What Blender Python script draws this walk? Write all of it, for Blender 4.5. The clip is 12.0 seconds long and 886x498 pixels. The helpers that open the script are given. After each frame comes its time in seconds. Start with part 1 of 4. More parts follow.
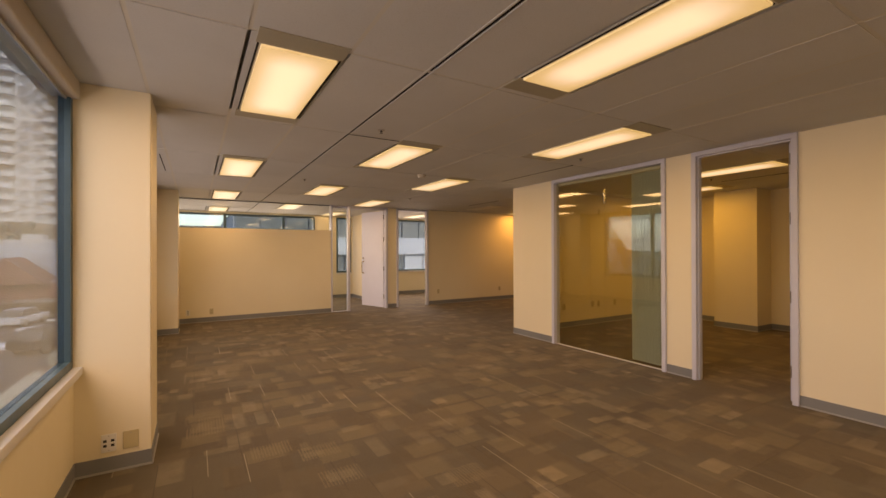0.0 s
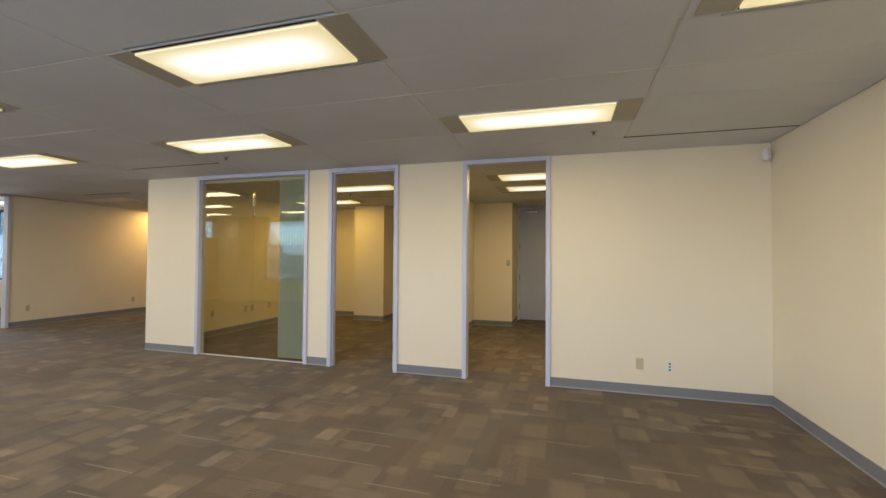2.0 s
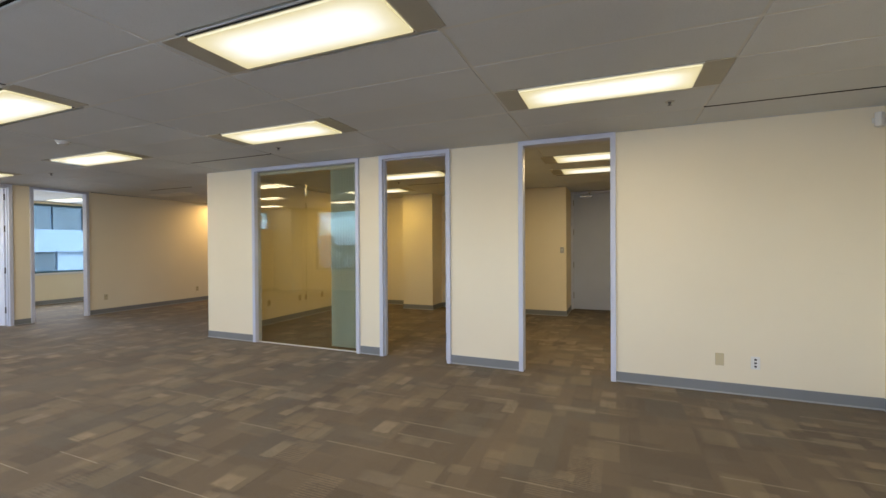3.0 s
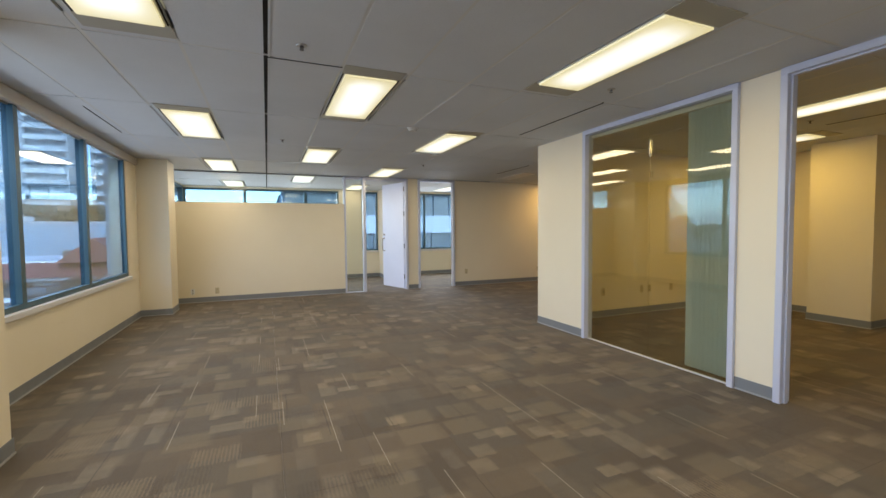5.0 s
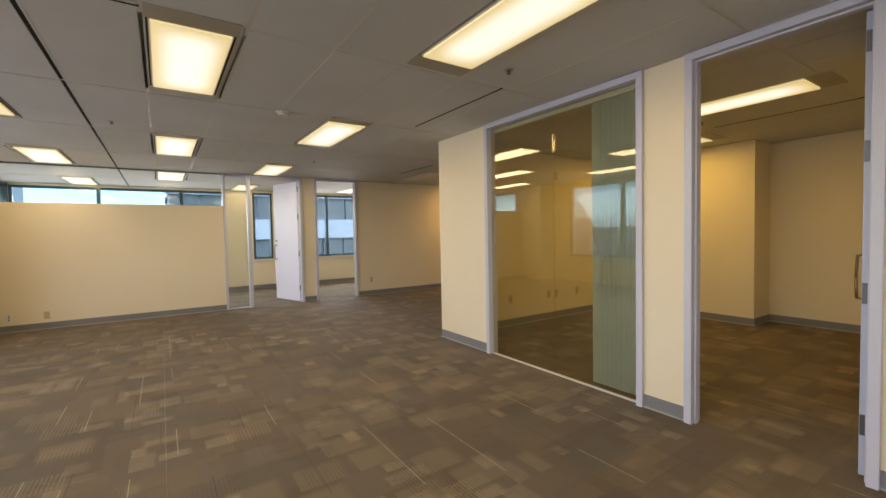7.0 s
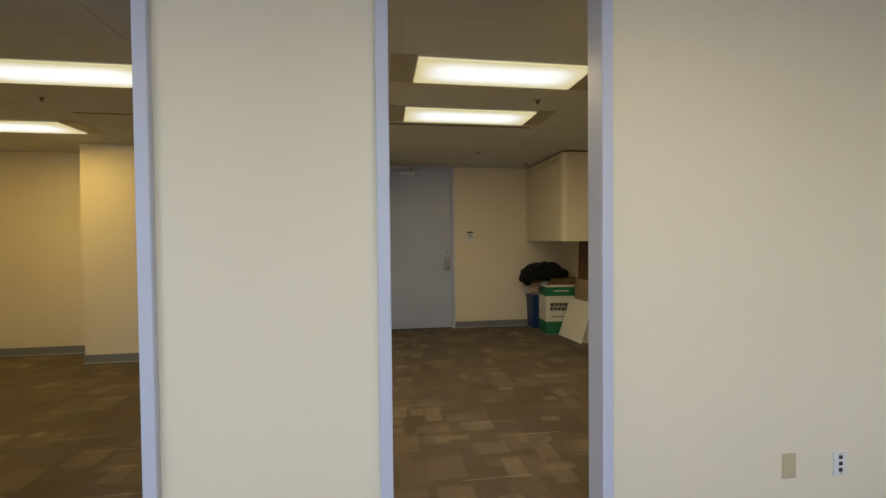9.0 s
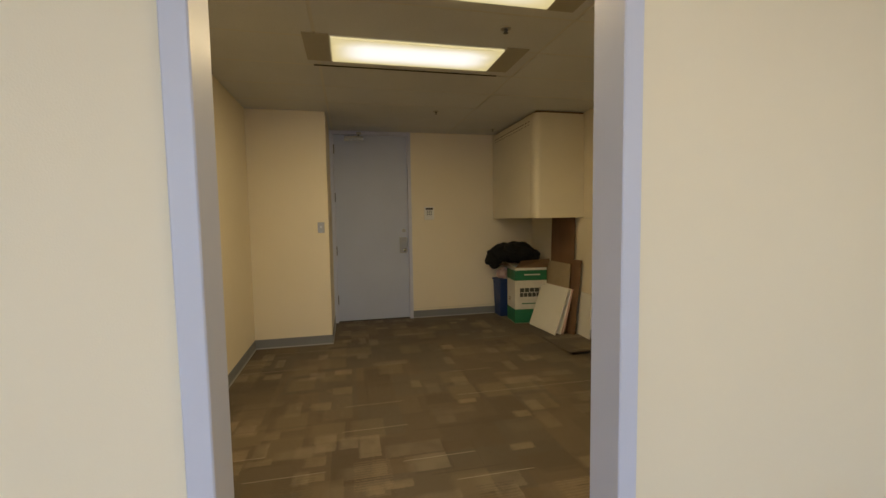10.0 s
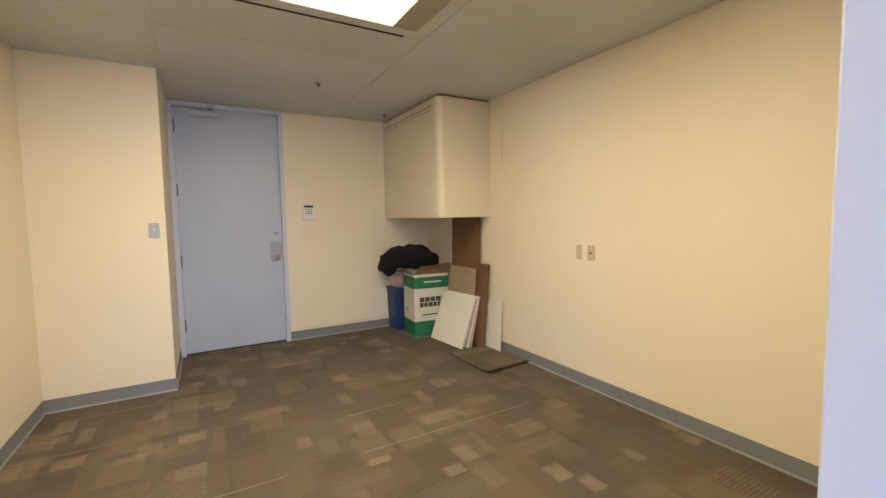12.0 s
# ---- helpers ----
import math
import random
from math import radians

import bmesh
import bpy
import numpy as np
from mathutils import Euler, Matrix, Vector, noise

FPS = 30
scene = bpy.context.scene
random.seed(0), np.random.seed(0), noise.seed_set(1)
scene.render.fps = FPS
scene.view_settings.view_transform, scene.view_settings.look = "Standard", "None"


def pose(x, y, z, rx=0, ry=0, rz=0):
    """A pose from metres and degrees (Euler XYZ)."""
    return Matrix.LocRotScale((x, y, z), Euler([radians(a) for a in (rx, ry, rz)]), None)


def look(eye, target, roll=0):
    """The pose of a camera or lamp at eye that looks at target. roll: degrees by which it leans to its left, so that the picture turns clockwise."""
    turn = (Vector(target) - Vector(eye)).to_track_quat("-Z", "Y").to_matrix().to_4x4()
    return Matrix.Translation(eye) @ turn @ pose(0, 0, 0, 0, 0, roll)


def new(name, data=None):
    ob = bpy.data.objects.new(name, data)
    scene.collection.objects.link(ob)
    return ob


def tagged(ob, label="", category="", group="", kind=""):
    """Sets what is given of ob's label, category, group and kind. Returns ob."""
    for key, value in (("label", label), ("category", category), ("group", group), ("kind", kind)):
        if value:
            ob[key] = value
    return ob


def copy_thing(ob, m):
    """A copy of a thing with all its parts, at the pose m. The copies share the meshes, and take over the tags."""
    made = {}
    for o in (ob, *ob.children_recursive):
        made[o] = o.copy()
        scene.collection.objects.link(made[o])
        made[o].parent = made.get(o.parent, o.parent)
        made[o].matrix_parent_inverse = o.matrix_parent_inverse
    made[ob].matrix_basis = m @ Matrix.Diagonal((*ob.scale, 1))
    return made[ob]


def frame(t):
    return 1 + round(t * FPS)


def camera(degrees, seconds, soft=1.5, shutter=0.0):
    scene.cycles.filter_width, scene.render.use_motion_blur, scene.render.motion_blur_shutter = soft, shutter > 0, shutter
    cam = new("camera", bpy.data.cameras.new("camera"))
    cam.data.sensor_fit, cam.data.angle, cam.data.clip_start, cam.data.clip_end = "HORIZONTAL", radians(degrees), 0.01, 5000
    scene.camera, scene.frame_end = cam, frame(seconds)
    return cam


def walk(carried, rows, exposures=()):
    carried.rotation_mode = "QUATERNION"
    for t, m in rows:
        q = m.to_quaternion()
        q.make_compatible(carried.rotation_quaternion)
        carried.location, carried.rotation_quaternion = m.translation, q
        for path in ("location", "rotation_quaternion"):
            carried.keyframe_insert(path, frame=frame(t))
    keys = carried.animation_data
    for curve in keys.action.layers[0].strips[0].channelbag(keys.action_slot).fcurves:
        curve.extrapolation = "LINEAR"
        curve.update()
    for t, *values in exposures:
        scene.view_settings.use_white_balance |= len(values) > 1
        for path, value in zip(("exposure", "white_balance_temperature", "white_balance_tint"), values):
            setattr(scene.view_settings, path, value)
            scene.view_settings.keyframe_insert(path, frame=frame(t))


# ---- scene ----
cam = camera(93.2, 12.0)
PATH = [
    (0, (-4.742, 0.663, 1.428), (-3.724, 2.385, 1.436), -0.2),
    (0.5, (-4.718, 0.583, 1.397), (-3.252, 1.943, 1.431), 0.1),
    (1, (-4.715, 0.472, 1.388), (-2.958, 1.428, 1.435), 0.4),
    (1.5, (-4.712, 0.372, 1.383), (-2.823, 1.027, 1.435), 0.5),
    (2, (-4.703, 0.36, 1.385), (-2.784, 0.923, 1.424), 0.4),
    (2.5, (-4.694, 0.437, 1.381), (-2.795, 1.063, 1.395), 0.0),
    (2.7, (-4.666, 0.468, 1.381), (-2.782, 1.139, 1.379), -0.2),
    (4.3, (-3.776, 0.976, 1.308), (-2.423, 2.448, 1.262), -0.1),
    (4.5, (-3.711, 1.083, 1.322), (-2.516, 2.685, 1.258), -0.3),
    (5, (-3.551, 1.319, 1.33), (-2.778, 3.162, 1.241), -0.5),
    (5.5, (-3.387, 1.481, 1.346), (-2.908, 3.421, 1.251), -0.8),
    (6, (-3.244, 1.563, 1.357), (-2.807, 3.513, 1.261), -0.9),
    (6.5, (-3.135, 1.633, 1.351), (-2.453, 3.511, 1.256), -1.2),
    (7, (-2.973, 1.799, 1.338), (-1.86, 3.459, 1.262), -1.1),
    (7.5, (-2.627, 1.872, 1.361), (-1.042, 3.09, 1.312), -1.0),
    (7.7, (-2.493, 1.857, 1.355), (-0.751, 2.839, 1.33), -0.6),
    (9.3, (-1.435, 1.39, 1.376), (0.527, 1.006, 1.301), -0.5),
    (9.5, (-1.267, 1.331, 1.381), (0.691, 0.931, 1.287), -0.5),
    (10, (-0.88, 1.182, 1.348), (1.067, 0.749, 1.205), -0.9),
    (10.5, (-0.6, 1.153, 1.303), (1.335, 0.671, 1.15), -0.8),
    (11, (-0.393, 1.133, 1.314), (1.514, 0.552, 1.15), -0.7),
    (11.5, (-0.155, 1.135, 1.306), (1.68, 0.354, 1.15), -0.8),
    (12, (-0.089, 1.156, 1.336), (1.642, 0.165, 1.189), -0.9),
]
walk(cam, [(t, look(eye, target, roll)) for t, eye, target, roll in PATH],
     [(0.0, 2.6, 13600, 34), (0.4, 2.9, 9200, 21), (1.0, 3.1, 7200, 15), (2.5, 3.13, 6650, 13), (4.5, 3.17, 6200, 10), (5.0, 3.12, 6500, 11), (5.5, 3.05, 7450, 16), (6.5, 3.03, 8200, 17),
      (7.5, 3.02, 7250, 14), (9.5, 2.99, 5950, 12), (10.0, 3.06, 6500, 14), (10.5, 3.4, 6500, 14), (11.1, 3.85, 5900, 15), (11.5, 4.25, 5050, 19), (12.0, 4.4, 5300, 20)])

# ---- world and sun ----
world = bpy.data.worlds.new("overcast_sky")
world.use_nodes = True
scene.world = world
wn = world.node_tree.nodes
sky = wn.new("ShaderNodeTexSky")
sky.sky_type = "NISHITA"
sky.sun_disc = False
sky.sun_elevation, sky.sun_rotation = radians(32), radians(148)
sky.dust_density, sky.ozone_density = 1.0, 3.0
wn["Background"].inputs["Strength"].default_value = 0.125
world.node_tree.links.new(sky.outputs["Color"], wn["Background"].inputs["Color"])
sun_data = bpy.data.lights.new("sun", "SUN")
sun_data.energy, sun_data.angle, sun_data.color = 0.8, radians(12), (1.0, 0.95, 0.88)
sun = new("sun", sun_data)
sun.matrix_world = look((0, 0, 60), (-32 * 1.6, 51 * 1.6, 60 - 60))


def window_light(x, y, wide, toward, gain=1.0):
    """The sky's light in the upper part of a window's opening, outside the glass."""
    data = bpy.data.lights.new("window_light", "AREA")
    data.shape, data.size, data.size_y = "RECTANGLE", wide, 1.15
    data.energy, data.color = math.pi * wide * 1.15 * DAYLIGHT * gain, (0.90, 0.95, 1.0)
    new("window_light", data).matrix_world = look((x - 0.45 * toward[0], y - 0.45 * toward[1], 1.83), (x + 0.55 * toward[0], y + 0.55 * toward[1], 0.88))


DAYLIGHT = 0.74
window_light(-5.49, 1.55, 5.0, (1, 0))
window_light(-5.52, 6.675, 4.0, (1, 0))
window_light(-5.52, 11.95, 2.6, (1, 0))
window_light(-3.57, 13.44, 3.7, (0, -1), 1.7)
window_light(1.42, 13.44, 3.45, (0, -1), 1.7)

LAMP = 1.32          # what the tubes of one ceiling light give
LW, LL = 0.415, 1.175          # width and length of a ceiling light
LAMP_COLOUR = (1.0, 0.815, 0.51)


# ---- materials ----
class Nodes:
    """Short hand for building a node material."""

    def __init__(self, name):
        self.mat = bpy.data.materials.new(name)
        self.mat.use_nodes = True
        self.tree = self.mat.node_tree
        self.bsdf = self.tree.nodes["Principled BSDF"]
        self.pos = self.tree.nodes.new("ShaderNodeNewGeometry").outputs["Position"]

    def put(self, value, socket):
        if isinstance(value, bpy.types.NodeSocket):
            self.tree.links.new(value, socket)
        elif isinstance(value, (tuple, list)) and socket.type == "RGBA":
            socket.default_value = (*value[:3], 1.0)
        else:
            socket.default_value = value

    def math(self, op, a, b=0.0, c=0.0):
        n = self.tree.nodes.new("ShaderNodeMath")
        n.operation = op
        for v, s in zip((a, b, c), n.inputs):
            self.put(v, s)
        return n.outputs[0]

    def split(self, v):
        n = self.tree.nodes.new("ShaderNodeSeparateXYZ")
        self.put(v, n.inputs[0])
        return n.outputs

    def vec(self, x, y, z=0.0):
        n = self.tree.nodes.new("ShaderNodeCombineXYZ")
        for v, s in zip((x, y, z), n.inputs):
            self.put(v, s)
        return n.outputs[0]

    def hash(self, x, y, z=0.0):
        n = self.tree.nodes.new("ShaderNodeTexWhiteNoise")
        n.noise_dimensions = "3D"
        self.put(self.vec(x, y, z), n.inputs["Vector"])
        return n.outputs["Value"]

    def noise(self, scale, detail=3.0, rough=0.55, stretch=None):
        n = self.tree.nodes.new("ShaderNodeTexNoise")
        v = self.pos
        if stretch:
            m = self.tree.nodes.new("ShaderNodeVectorMath")
            m.operation = "MULTIPLY"
            self.put(v, m.inputs[0])
            m.inputs[1].default_value = stretch
            v = m.outputs[0]
        self.put(v, n.inputs["Vector"])
        n.inputs["Scale"].default_value, n.inputs["Detail"].default_value, n.inputs["Roughness"].default_value = scale, detail, rough
        return n.outputs[0]

    def ramp(self, v, lo, hi, a=0.0, b=1.0):
        n = self.tree.nodes.new("ShaderNodeMapRange")
        for value, socket in zip((v, lo, hi, a, b), n.inputs):
            self.put(value, socket)
        return n.outputs[0]

    def mix(self, f, a, b):
        n = self.tree.nodes.new("ShaderNodeMix")
        n.data_type = "RGBA"
        self.put(f, n.inputs[0])
        self.put(a, n.inputs[6])
        self.put(b, n.inputs[7])
        return n.outputs[2]

    def bump(self, height, strength=0.2, distance=0.002):
        n = self.tree.nodes.new("ShaderNodeBump")
        n.inputs["Strength"].default_value, n.inputs["Distance"].default_value = strength, distance
        self.put(height, n.inputs["Height"])
        self.put(n.outputs[0], self.bsdf.inputs["Normal"])

    def set(self, **kw):
        for k, v in kw.items():
            self.put(v, self.bsdf.inputs[k.replace("_", " ")])
        return self.mat


def painted(name, colour, rough=0.6, grain=220.0, bump=0.12, spread=0.05, metal=0.0):
    n = Nodes(name)
    dark = tuple(c * (1 - spread) for c in colour)
    light = tuple(min(1, c * (1 + spread * 0.6)) for c in colour)
    big, fine = n.noise(1.3, 4), n.noise(grain, 2)
    c = n.mix(n.ramp(big, 0.3, 0.7), dark, light)
    n.bump(fine, bump)
    return n.set(Base_Color=c, Roughness=n.ramp(n.noise(9, 3), 0.3, 0.7, rough - 0.06, rough + 0.06), Metallic=metal)


def scuffed_wall():
    n = Nodes("cream_wall_paint")
    big, mid = n.noise(0.7, 4), n.noise(14, 4)
    c = n.mix(n.ramp(big, 0.3, 0.7), (0.76, 0.685, 0.53), (0.80, 0.725, 0.57))
    marks = n.ramp(n.noise(3.0, 6, 0.7, (1, 1, 2.5)), 0.66, 0.78)
    c = n.mix(n.math("MULTIPLY", marks, 0.15), c, (0.50, 0.42, 0.30))
    n.bump(n.math("ADD", n.noise(260, 2), n.math("MULTIPLY", mid, 0.5)), 0.16)
    return n.set(Base_Color=c, Roughness=n.ramp(mid, 0.3, 0.7, 0.52, 0.66))


def carpet():
    n = Nodes("patterned_carpet")
    x0, y0, _ = n.split(n.pos)
    # tufts leave the blocks' edges ragged
    x = n.math("ADD", x0, n.ramp(n.noise(75, 2), 0.3, 0.7, -0.006, 0.006))
    y = n.math("ADD", y0, n.ramp(n.noise(83, 2), 0.3, 0.7, -0.006, 0.006))
    tx, ty = n.math("FLOOR", n.math("DIVIDE", x0, 0.5)), n.math("FLOOR", n.math("DIVIDE", y0, 0.5))
    shift = n.hash(tx, ty, 3.3)

    def cells(w, h, seed):
        row = n.math("FLOOR", n.math("DIVIDE", y, h))
        xs = n.math("ADD", n.math("DIVIDE", x, w), n.hash(row, seed, 1.7))
        col = n.math("FLOOR", xs)
        return n.hash(col, row, seed), n.math("FRACT", xs), n.math("FRACT", n.math("DIVIDE", y, h)), col, row

    def below(f, edge, soft):
        return n.ramp(n.math("SUBTRACT", edge, f), 0.0, soft)

    # tone of the ground, in blocks and per tile: brown to slate grey
    a, *_ = cells(0.31, 0.22, 1.0)
    a2, *_ = cells(0.52, 0.36, 2.0)
    ground = n.mix(n.ramp(n.math("ADD", a, n.math("MULTIPLY", a2, 0.8)), 0.3, 1.5), (0.0803, 0.0583, 0.0352), (0.143, 0.1034, 0.0616))
    g, *_ = cells(0.42, 0.29, 17.0)
    ground = n.mix(n.math("MULTIPLY", n.math("GREATER_THAN", g, 0.62), 0.5), ground, (0.0968, 0.0847, 0.0638))
    ground = n.mix(n.math("MULTIPLY", shift, 0.35), ground, (0.0913, 0.0715, 0.0506))
    # large faint blocks
    b, bx, by, *_ = cells(0.33, 0.25, 5.0)
    faint = n.math("MULTIPLY", n.math("MULTIPLY", n.math("GREATER_THAN", b, 0.74), below(bx, 0.85, 0.16)), below(by, 0.9, 0.16))
    ground = n.mix(n.math("MULTIPLY", faint, 0.5), ground, (0.1925, 0.1474, 0.088))
    # pale blocks of three sizes, worn to different degrees
    for w, h, seed, level, tone in ((0.17, 0.34, 9.0, 0.88, (0.285, 0.232, 0.168)), (0.25, 0.13, 31.0, 0.89, (0.325, 0.262, 0.185)), (0.14, 0.15, 37.0, 0.935, (0.355, 0.275, 0.178))):
        p, fx, fy, col, row = cells(w, h, seed)
        inside = n.math("MULTIPLY", below(fx, n.math("ADD", 0.5, n.math("MULTIPLY", n.hash(col, row, 4.1), 0.6)), 0.17), n.math("GREATER_THAN", p, level))
        inside = n.math("MULTIPLY", inside, below(fy, n.math("ADD", 0.65, n.math("MULTIPLY", n.hash(col, row, 5.5), 0.5)), 0.2))
        worn = n.ramp(n.noise(7, 3), 0.3, 0.62, 0.45, 1.0)
        ground = n.mix(n.math("MULTIPLY", n.math("MULTIPLY", inside, worn), n.ramp(n.hash(col, row, 6.2), 0, 1, 0.07, 0.55)), ground, tone)
    # ribbed blocks
    r, fx2, fy2, col2, row2 = cells(0.27, 0.20, 13.0)
    rib = n.ramp(n.math("PINGPONG", x, 0.0105), 0.004, 0.008)
    ribbed = n.math("MULTIPLY", n.math("GREATER_THAN", r, 0.82), rib)
    ground = n.mix(n.math("MULTIPLY", ribbed, 0.30), ground, n.mix(n.math("GREATER_THAN", n.hash(col2, row2, 8.0), 0.55), (0.33, 0.2475, 0.154), (0.0352, 0.0286, 0.0209)))
    # thin pale and dark pinstripes
    for seed, level, colour, width, amount in ((21.0, 0.81, (0.506, 0.451, 0.363), 0.015, 0.7), (27.0, 0.76, (0.0264, 0.0209, 0.0154), 0.02, 0.6)):
        lx = n.math("ADD", n.math("DIVIDE", x0, 0.25), 0.37 if seed < 25 else 0.71)
        h = n.hash(n.math("FLOOR", lx), n.math("FLOOR", n.math("ADD", n.math("DIVIDE", y, 0.42), n.hash(n.math("FLOOR", lx), seed, 0.0))), seed)
        f = n.math("FRACT", n.math("ADD", lx, n.math("MULTIPLY", n.hash(n.math("FLOOR", lx), seed, 2.0), 0.6)))
        line = n.math("MULTIPLY", n.math("LESS_THAN", f, width), n.math("GREATER_THAN", h, level))
        ground = n.mix(n.math("MULTIPLY", line, amount), ground, colour)
    pile = n.noise(420, 2, 0.7)
    worn = n.ramp(n.noise(0.55, 4), 0.35, 0.7)
    ground = n.mix(n.math("MULTIPLY", worn, 0.18), ground, (0.1364, 0.11, 0.0748))
    ground = n.mix(n.ramp(pile, 0.3, 0.7, 0.0, 0.2), ground, (0.0319, 0.0242, 0.0154))
    n.bump(pile, 0.5, 0.004)
    return n.set(Base_Color=ground, Roughness=0.88, Sheen_Weight=0.08, Sheen_Roughness=0.4)


def tile_board():
    n = Nodes("mineral_ceiling_tile")
    # the bluish tint carries some of the cool daylight cast on the ceiling
    c = n.mix(n.ramp(n.noise(1.1, 4), 0.3, 0.7), (0.56, 0.578, 0.605), (0.625, 0.643, 0.67))
    pits = n.ramp(n.noise(130, 3, 0.6), 0.56, 0.66)
    c = n.mix(n.math("MULTIPLY", pits, 0.22), c, (0.36, 0.36, 0.355))
    isle = n.tree.nodes.new("ShaderNodeNewGeometry").outputs["Random Per Island"]
    c = n.mix(n.math("MULTIPLY", isle, 0.12), c, (0.45, 0.45, 0.44))
    n.bump(n.noise(130, 3, 0.6), 0.25, 0.003)
    return n.set(Base_Color=c, Roughness=0.9)


def glass(name, tint, base=0.05, rough=0.0):
    n = Nodes(name)
    glossy = n.tree.nodes.new("ShaderNodeBsdfGlossy")
    glossy.inputs["Roughness"].default_value = rough
    clear = n.tree.nodes.new("ShaderNodeBsdfTransparent")
    clear.inputs["Color"].default_value = (*tint, 1)
    edge = n.tree.nodes.new("ShaderNodeLayerWeight")
    edge.inputs["Blend"].default_value = 0.5
    m = n.tree.nodes.new("ShaderNodeMixShader")
    n.put(n.math("MULTIPLY_ADD", n.math("POWER", edge.outputs["Facing"], 2.6), 0.8, base), m.inputs[0])
    n.put(clear.outputs[0], m.inputs[1])
    n.put(glossy.outputs[0], m.inputs[2])
    n.put(m.outputs[0], n.tree.nodes["Material Output"].inputs[0])
    return n.mat


def lens():
    n = Nodes("lit_acrylic_lens")
    coord = n.tree.nodes.new("ShaderNodeTexCoord").outputs["Object"]
    x, y, _ = n.split(coord)
    fx = n.math("SUBTRACT", LW / 2 - 0.012, n.math("ABSOLUTE", x))
    fy = n.math("SUBTRACT", LL / 2 - 0.012, n.math("ABSOLUTE", y))
    inner = n.math("MULTIPLY", n.ramp(fx, 0.0, 0.13), n.ramp(fy, 0.0, 0.22))
    n.put(n.mix(n.ramp(inner, 0.0, 0.6), (1.0, 0.87, 0.42), (0.97, 0.975, 0.87)), n.bsdf.inputs["Emission Color"])
    n.put(n.math("MULTIPLY_ADD", inner, 0.062, 0.066), n.bsdf.inputs["Emission Strength"])
    n.bump(n.noise(300, 1), 0.1)
    return n.set(Base_Color=(0.8, 0.78, 0.7), Roughness=0.4)


def cardboard(name, colour):
    n = Nodes(name)
    c = n.mix(n.ramp(n.noise(5, 5), 0.3, 0.7), tuple(v * 0.82 for v in colour), colour)
    c = n.mix(n.ramp(n.noise(90, 2, 0.5, (1, 1, 0.1)), 0.5, 0.8, 0, 0.2), c, tuple(v * 0.6 for v in colour))
    n.bump(n.noise(70, 2, 0.5, (1, 1, 0.15)), 0.2)
    return n.set(Base_Color=c, Roughness=0.8)


def ground_mat():
    n = Nodes("asphalt_and_snow")
    c = n.mix(n.ramp(n.noise(0.25, 5), 0.35, 0.7), (0.10, 0.10, 0.105), (0.20, 0.20, 0.205))
    snow = n.ramp(n.noise(0.11, 5, 0.6, (0.4, 1.6, 1)), 0.56, 0.62)
    c = n.mix(snow, c, (0.75, 0.78, 0.82))
    return n.set(Base_Color=c, Roughness=0.85)


WALL = scuffed_wall()
CARPET = carpet()
TILE = tile_board()
TBAR = painted("ceiling_tee_bar", (0.58, 0.57, 0.545), 0.5)
SLOT = painted("black_air_slot", (0.004, 0.004, 0.0045), 0.85)
BASE = painted("grey_rubber_base", (0.20, 0.21, 0.225), 0.5, 80, 0.05, 0.08)
# paler than the base: holds the highlight along the toe
TOE = painted("toe_highlight_rubber", (0.36, 0.365, 0.375), 0.45, 60, 0.05, 0.2)
LILAC = painted("lilac_grey_frame_paint", (0.54, 0.57, 0.70), 0.42, 180, 0.06, 0.04)
DOORPAINT = painted("lilac_grey_door_paint", (0.46, 0.51, 0.65), 0.45, 180, 0.06, 0.05)
PALEDOOR = painted("pale_lilac_door_paint", (0.66, 0.68, 0.80), 0.42, 180, 0.06, 0.04)
TEAL = painted("dark_teal_window_frame", (0.035, 0.085, 0.115), 0.35, 200, 0.04, 0.1)
SILL = painted("white_window_sill", (0.66, 0.66, 0.67), 0.4)
VALANCE = painted("beige_roller_blind_cassette", (0.50, 0.45, 0.39), 0.55)
ENDPLATE = painted("tan_light_end_plate", (0.37, 0.345, 0.285), 0.5)
IVORY = painted("ivory_plastic_plate", (0.55, 0.47, 0.30), 0.4, 300, 0.02)
WHITEPL = painted("white_plastic", (0.75, 0.75, 0.73), 0.35, 300, 0.02)
DARKPL = painted("black_plastic", (0.02, 0.02, 0.02), 0.4)
STEEL = painted("brushed_steel", (0.42, 0.41, 0.40), 0.36, 300, 0.0, 0.05, 0.8)
BRASS = painted("worn_bronze_handle", (0.36, 0.27, 0.18), 0.35, 300, 0.05, 0.1, 1.0)
HINGE = painted("dark_steel_hinge", (0.16, 0.16, 0.17), 0.4, 300, 0.05, 0.1, 0.8)
PANE = glass("green_tinted_office_glass", (0.92, 0.92, 0.83), 0.07)
CLEAR = glass("clear_window_glass", (0.43, 0.545, 0.635), 0.035)
BAND = glass("clear_partition_glass", (0.93, 0.95, 0.93), 0.012)
LENS = lens()
BLIND = painted("grey_green_blind_fabric", (0.58, 0.65, 0.67), 0.75, 400, 0.2, 0.1)
CABINET = painted("cream_laminate", (0.71, 0.65, 0.51), 0.5, 160, 0.05)
BOXWHITE = cardboard("white_printed_card", (0.72, 0.70, 0.62))
BOXGREEN = painted("green_print_on_card", (0.012, 0.16, 0.075), 0.6)
BROWN = cardboard("brown_cardboard", (0.36, 0.24, 0.135))
TANCARD = cardboard("greyish_tan_cardboard", (0.42, 0.33, 0.21))
CHROME = painted("polished_chrome", (0.62, 0.62, 0.63), 0.2, 300, 0.0, 0.04, 1.0)
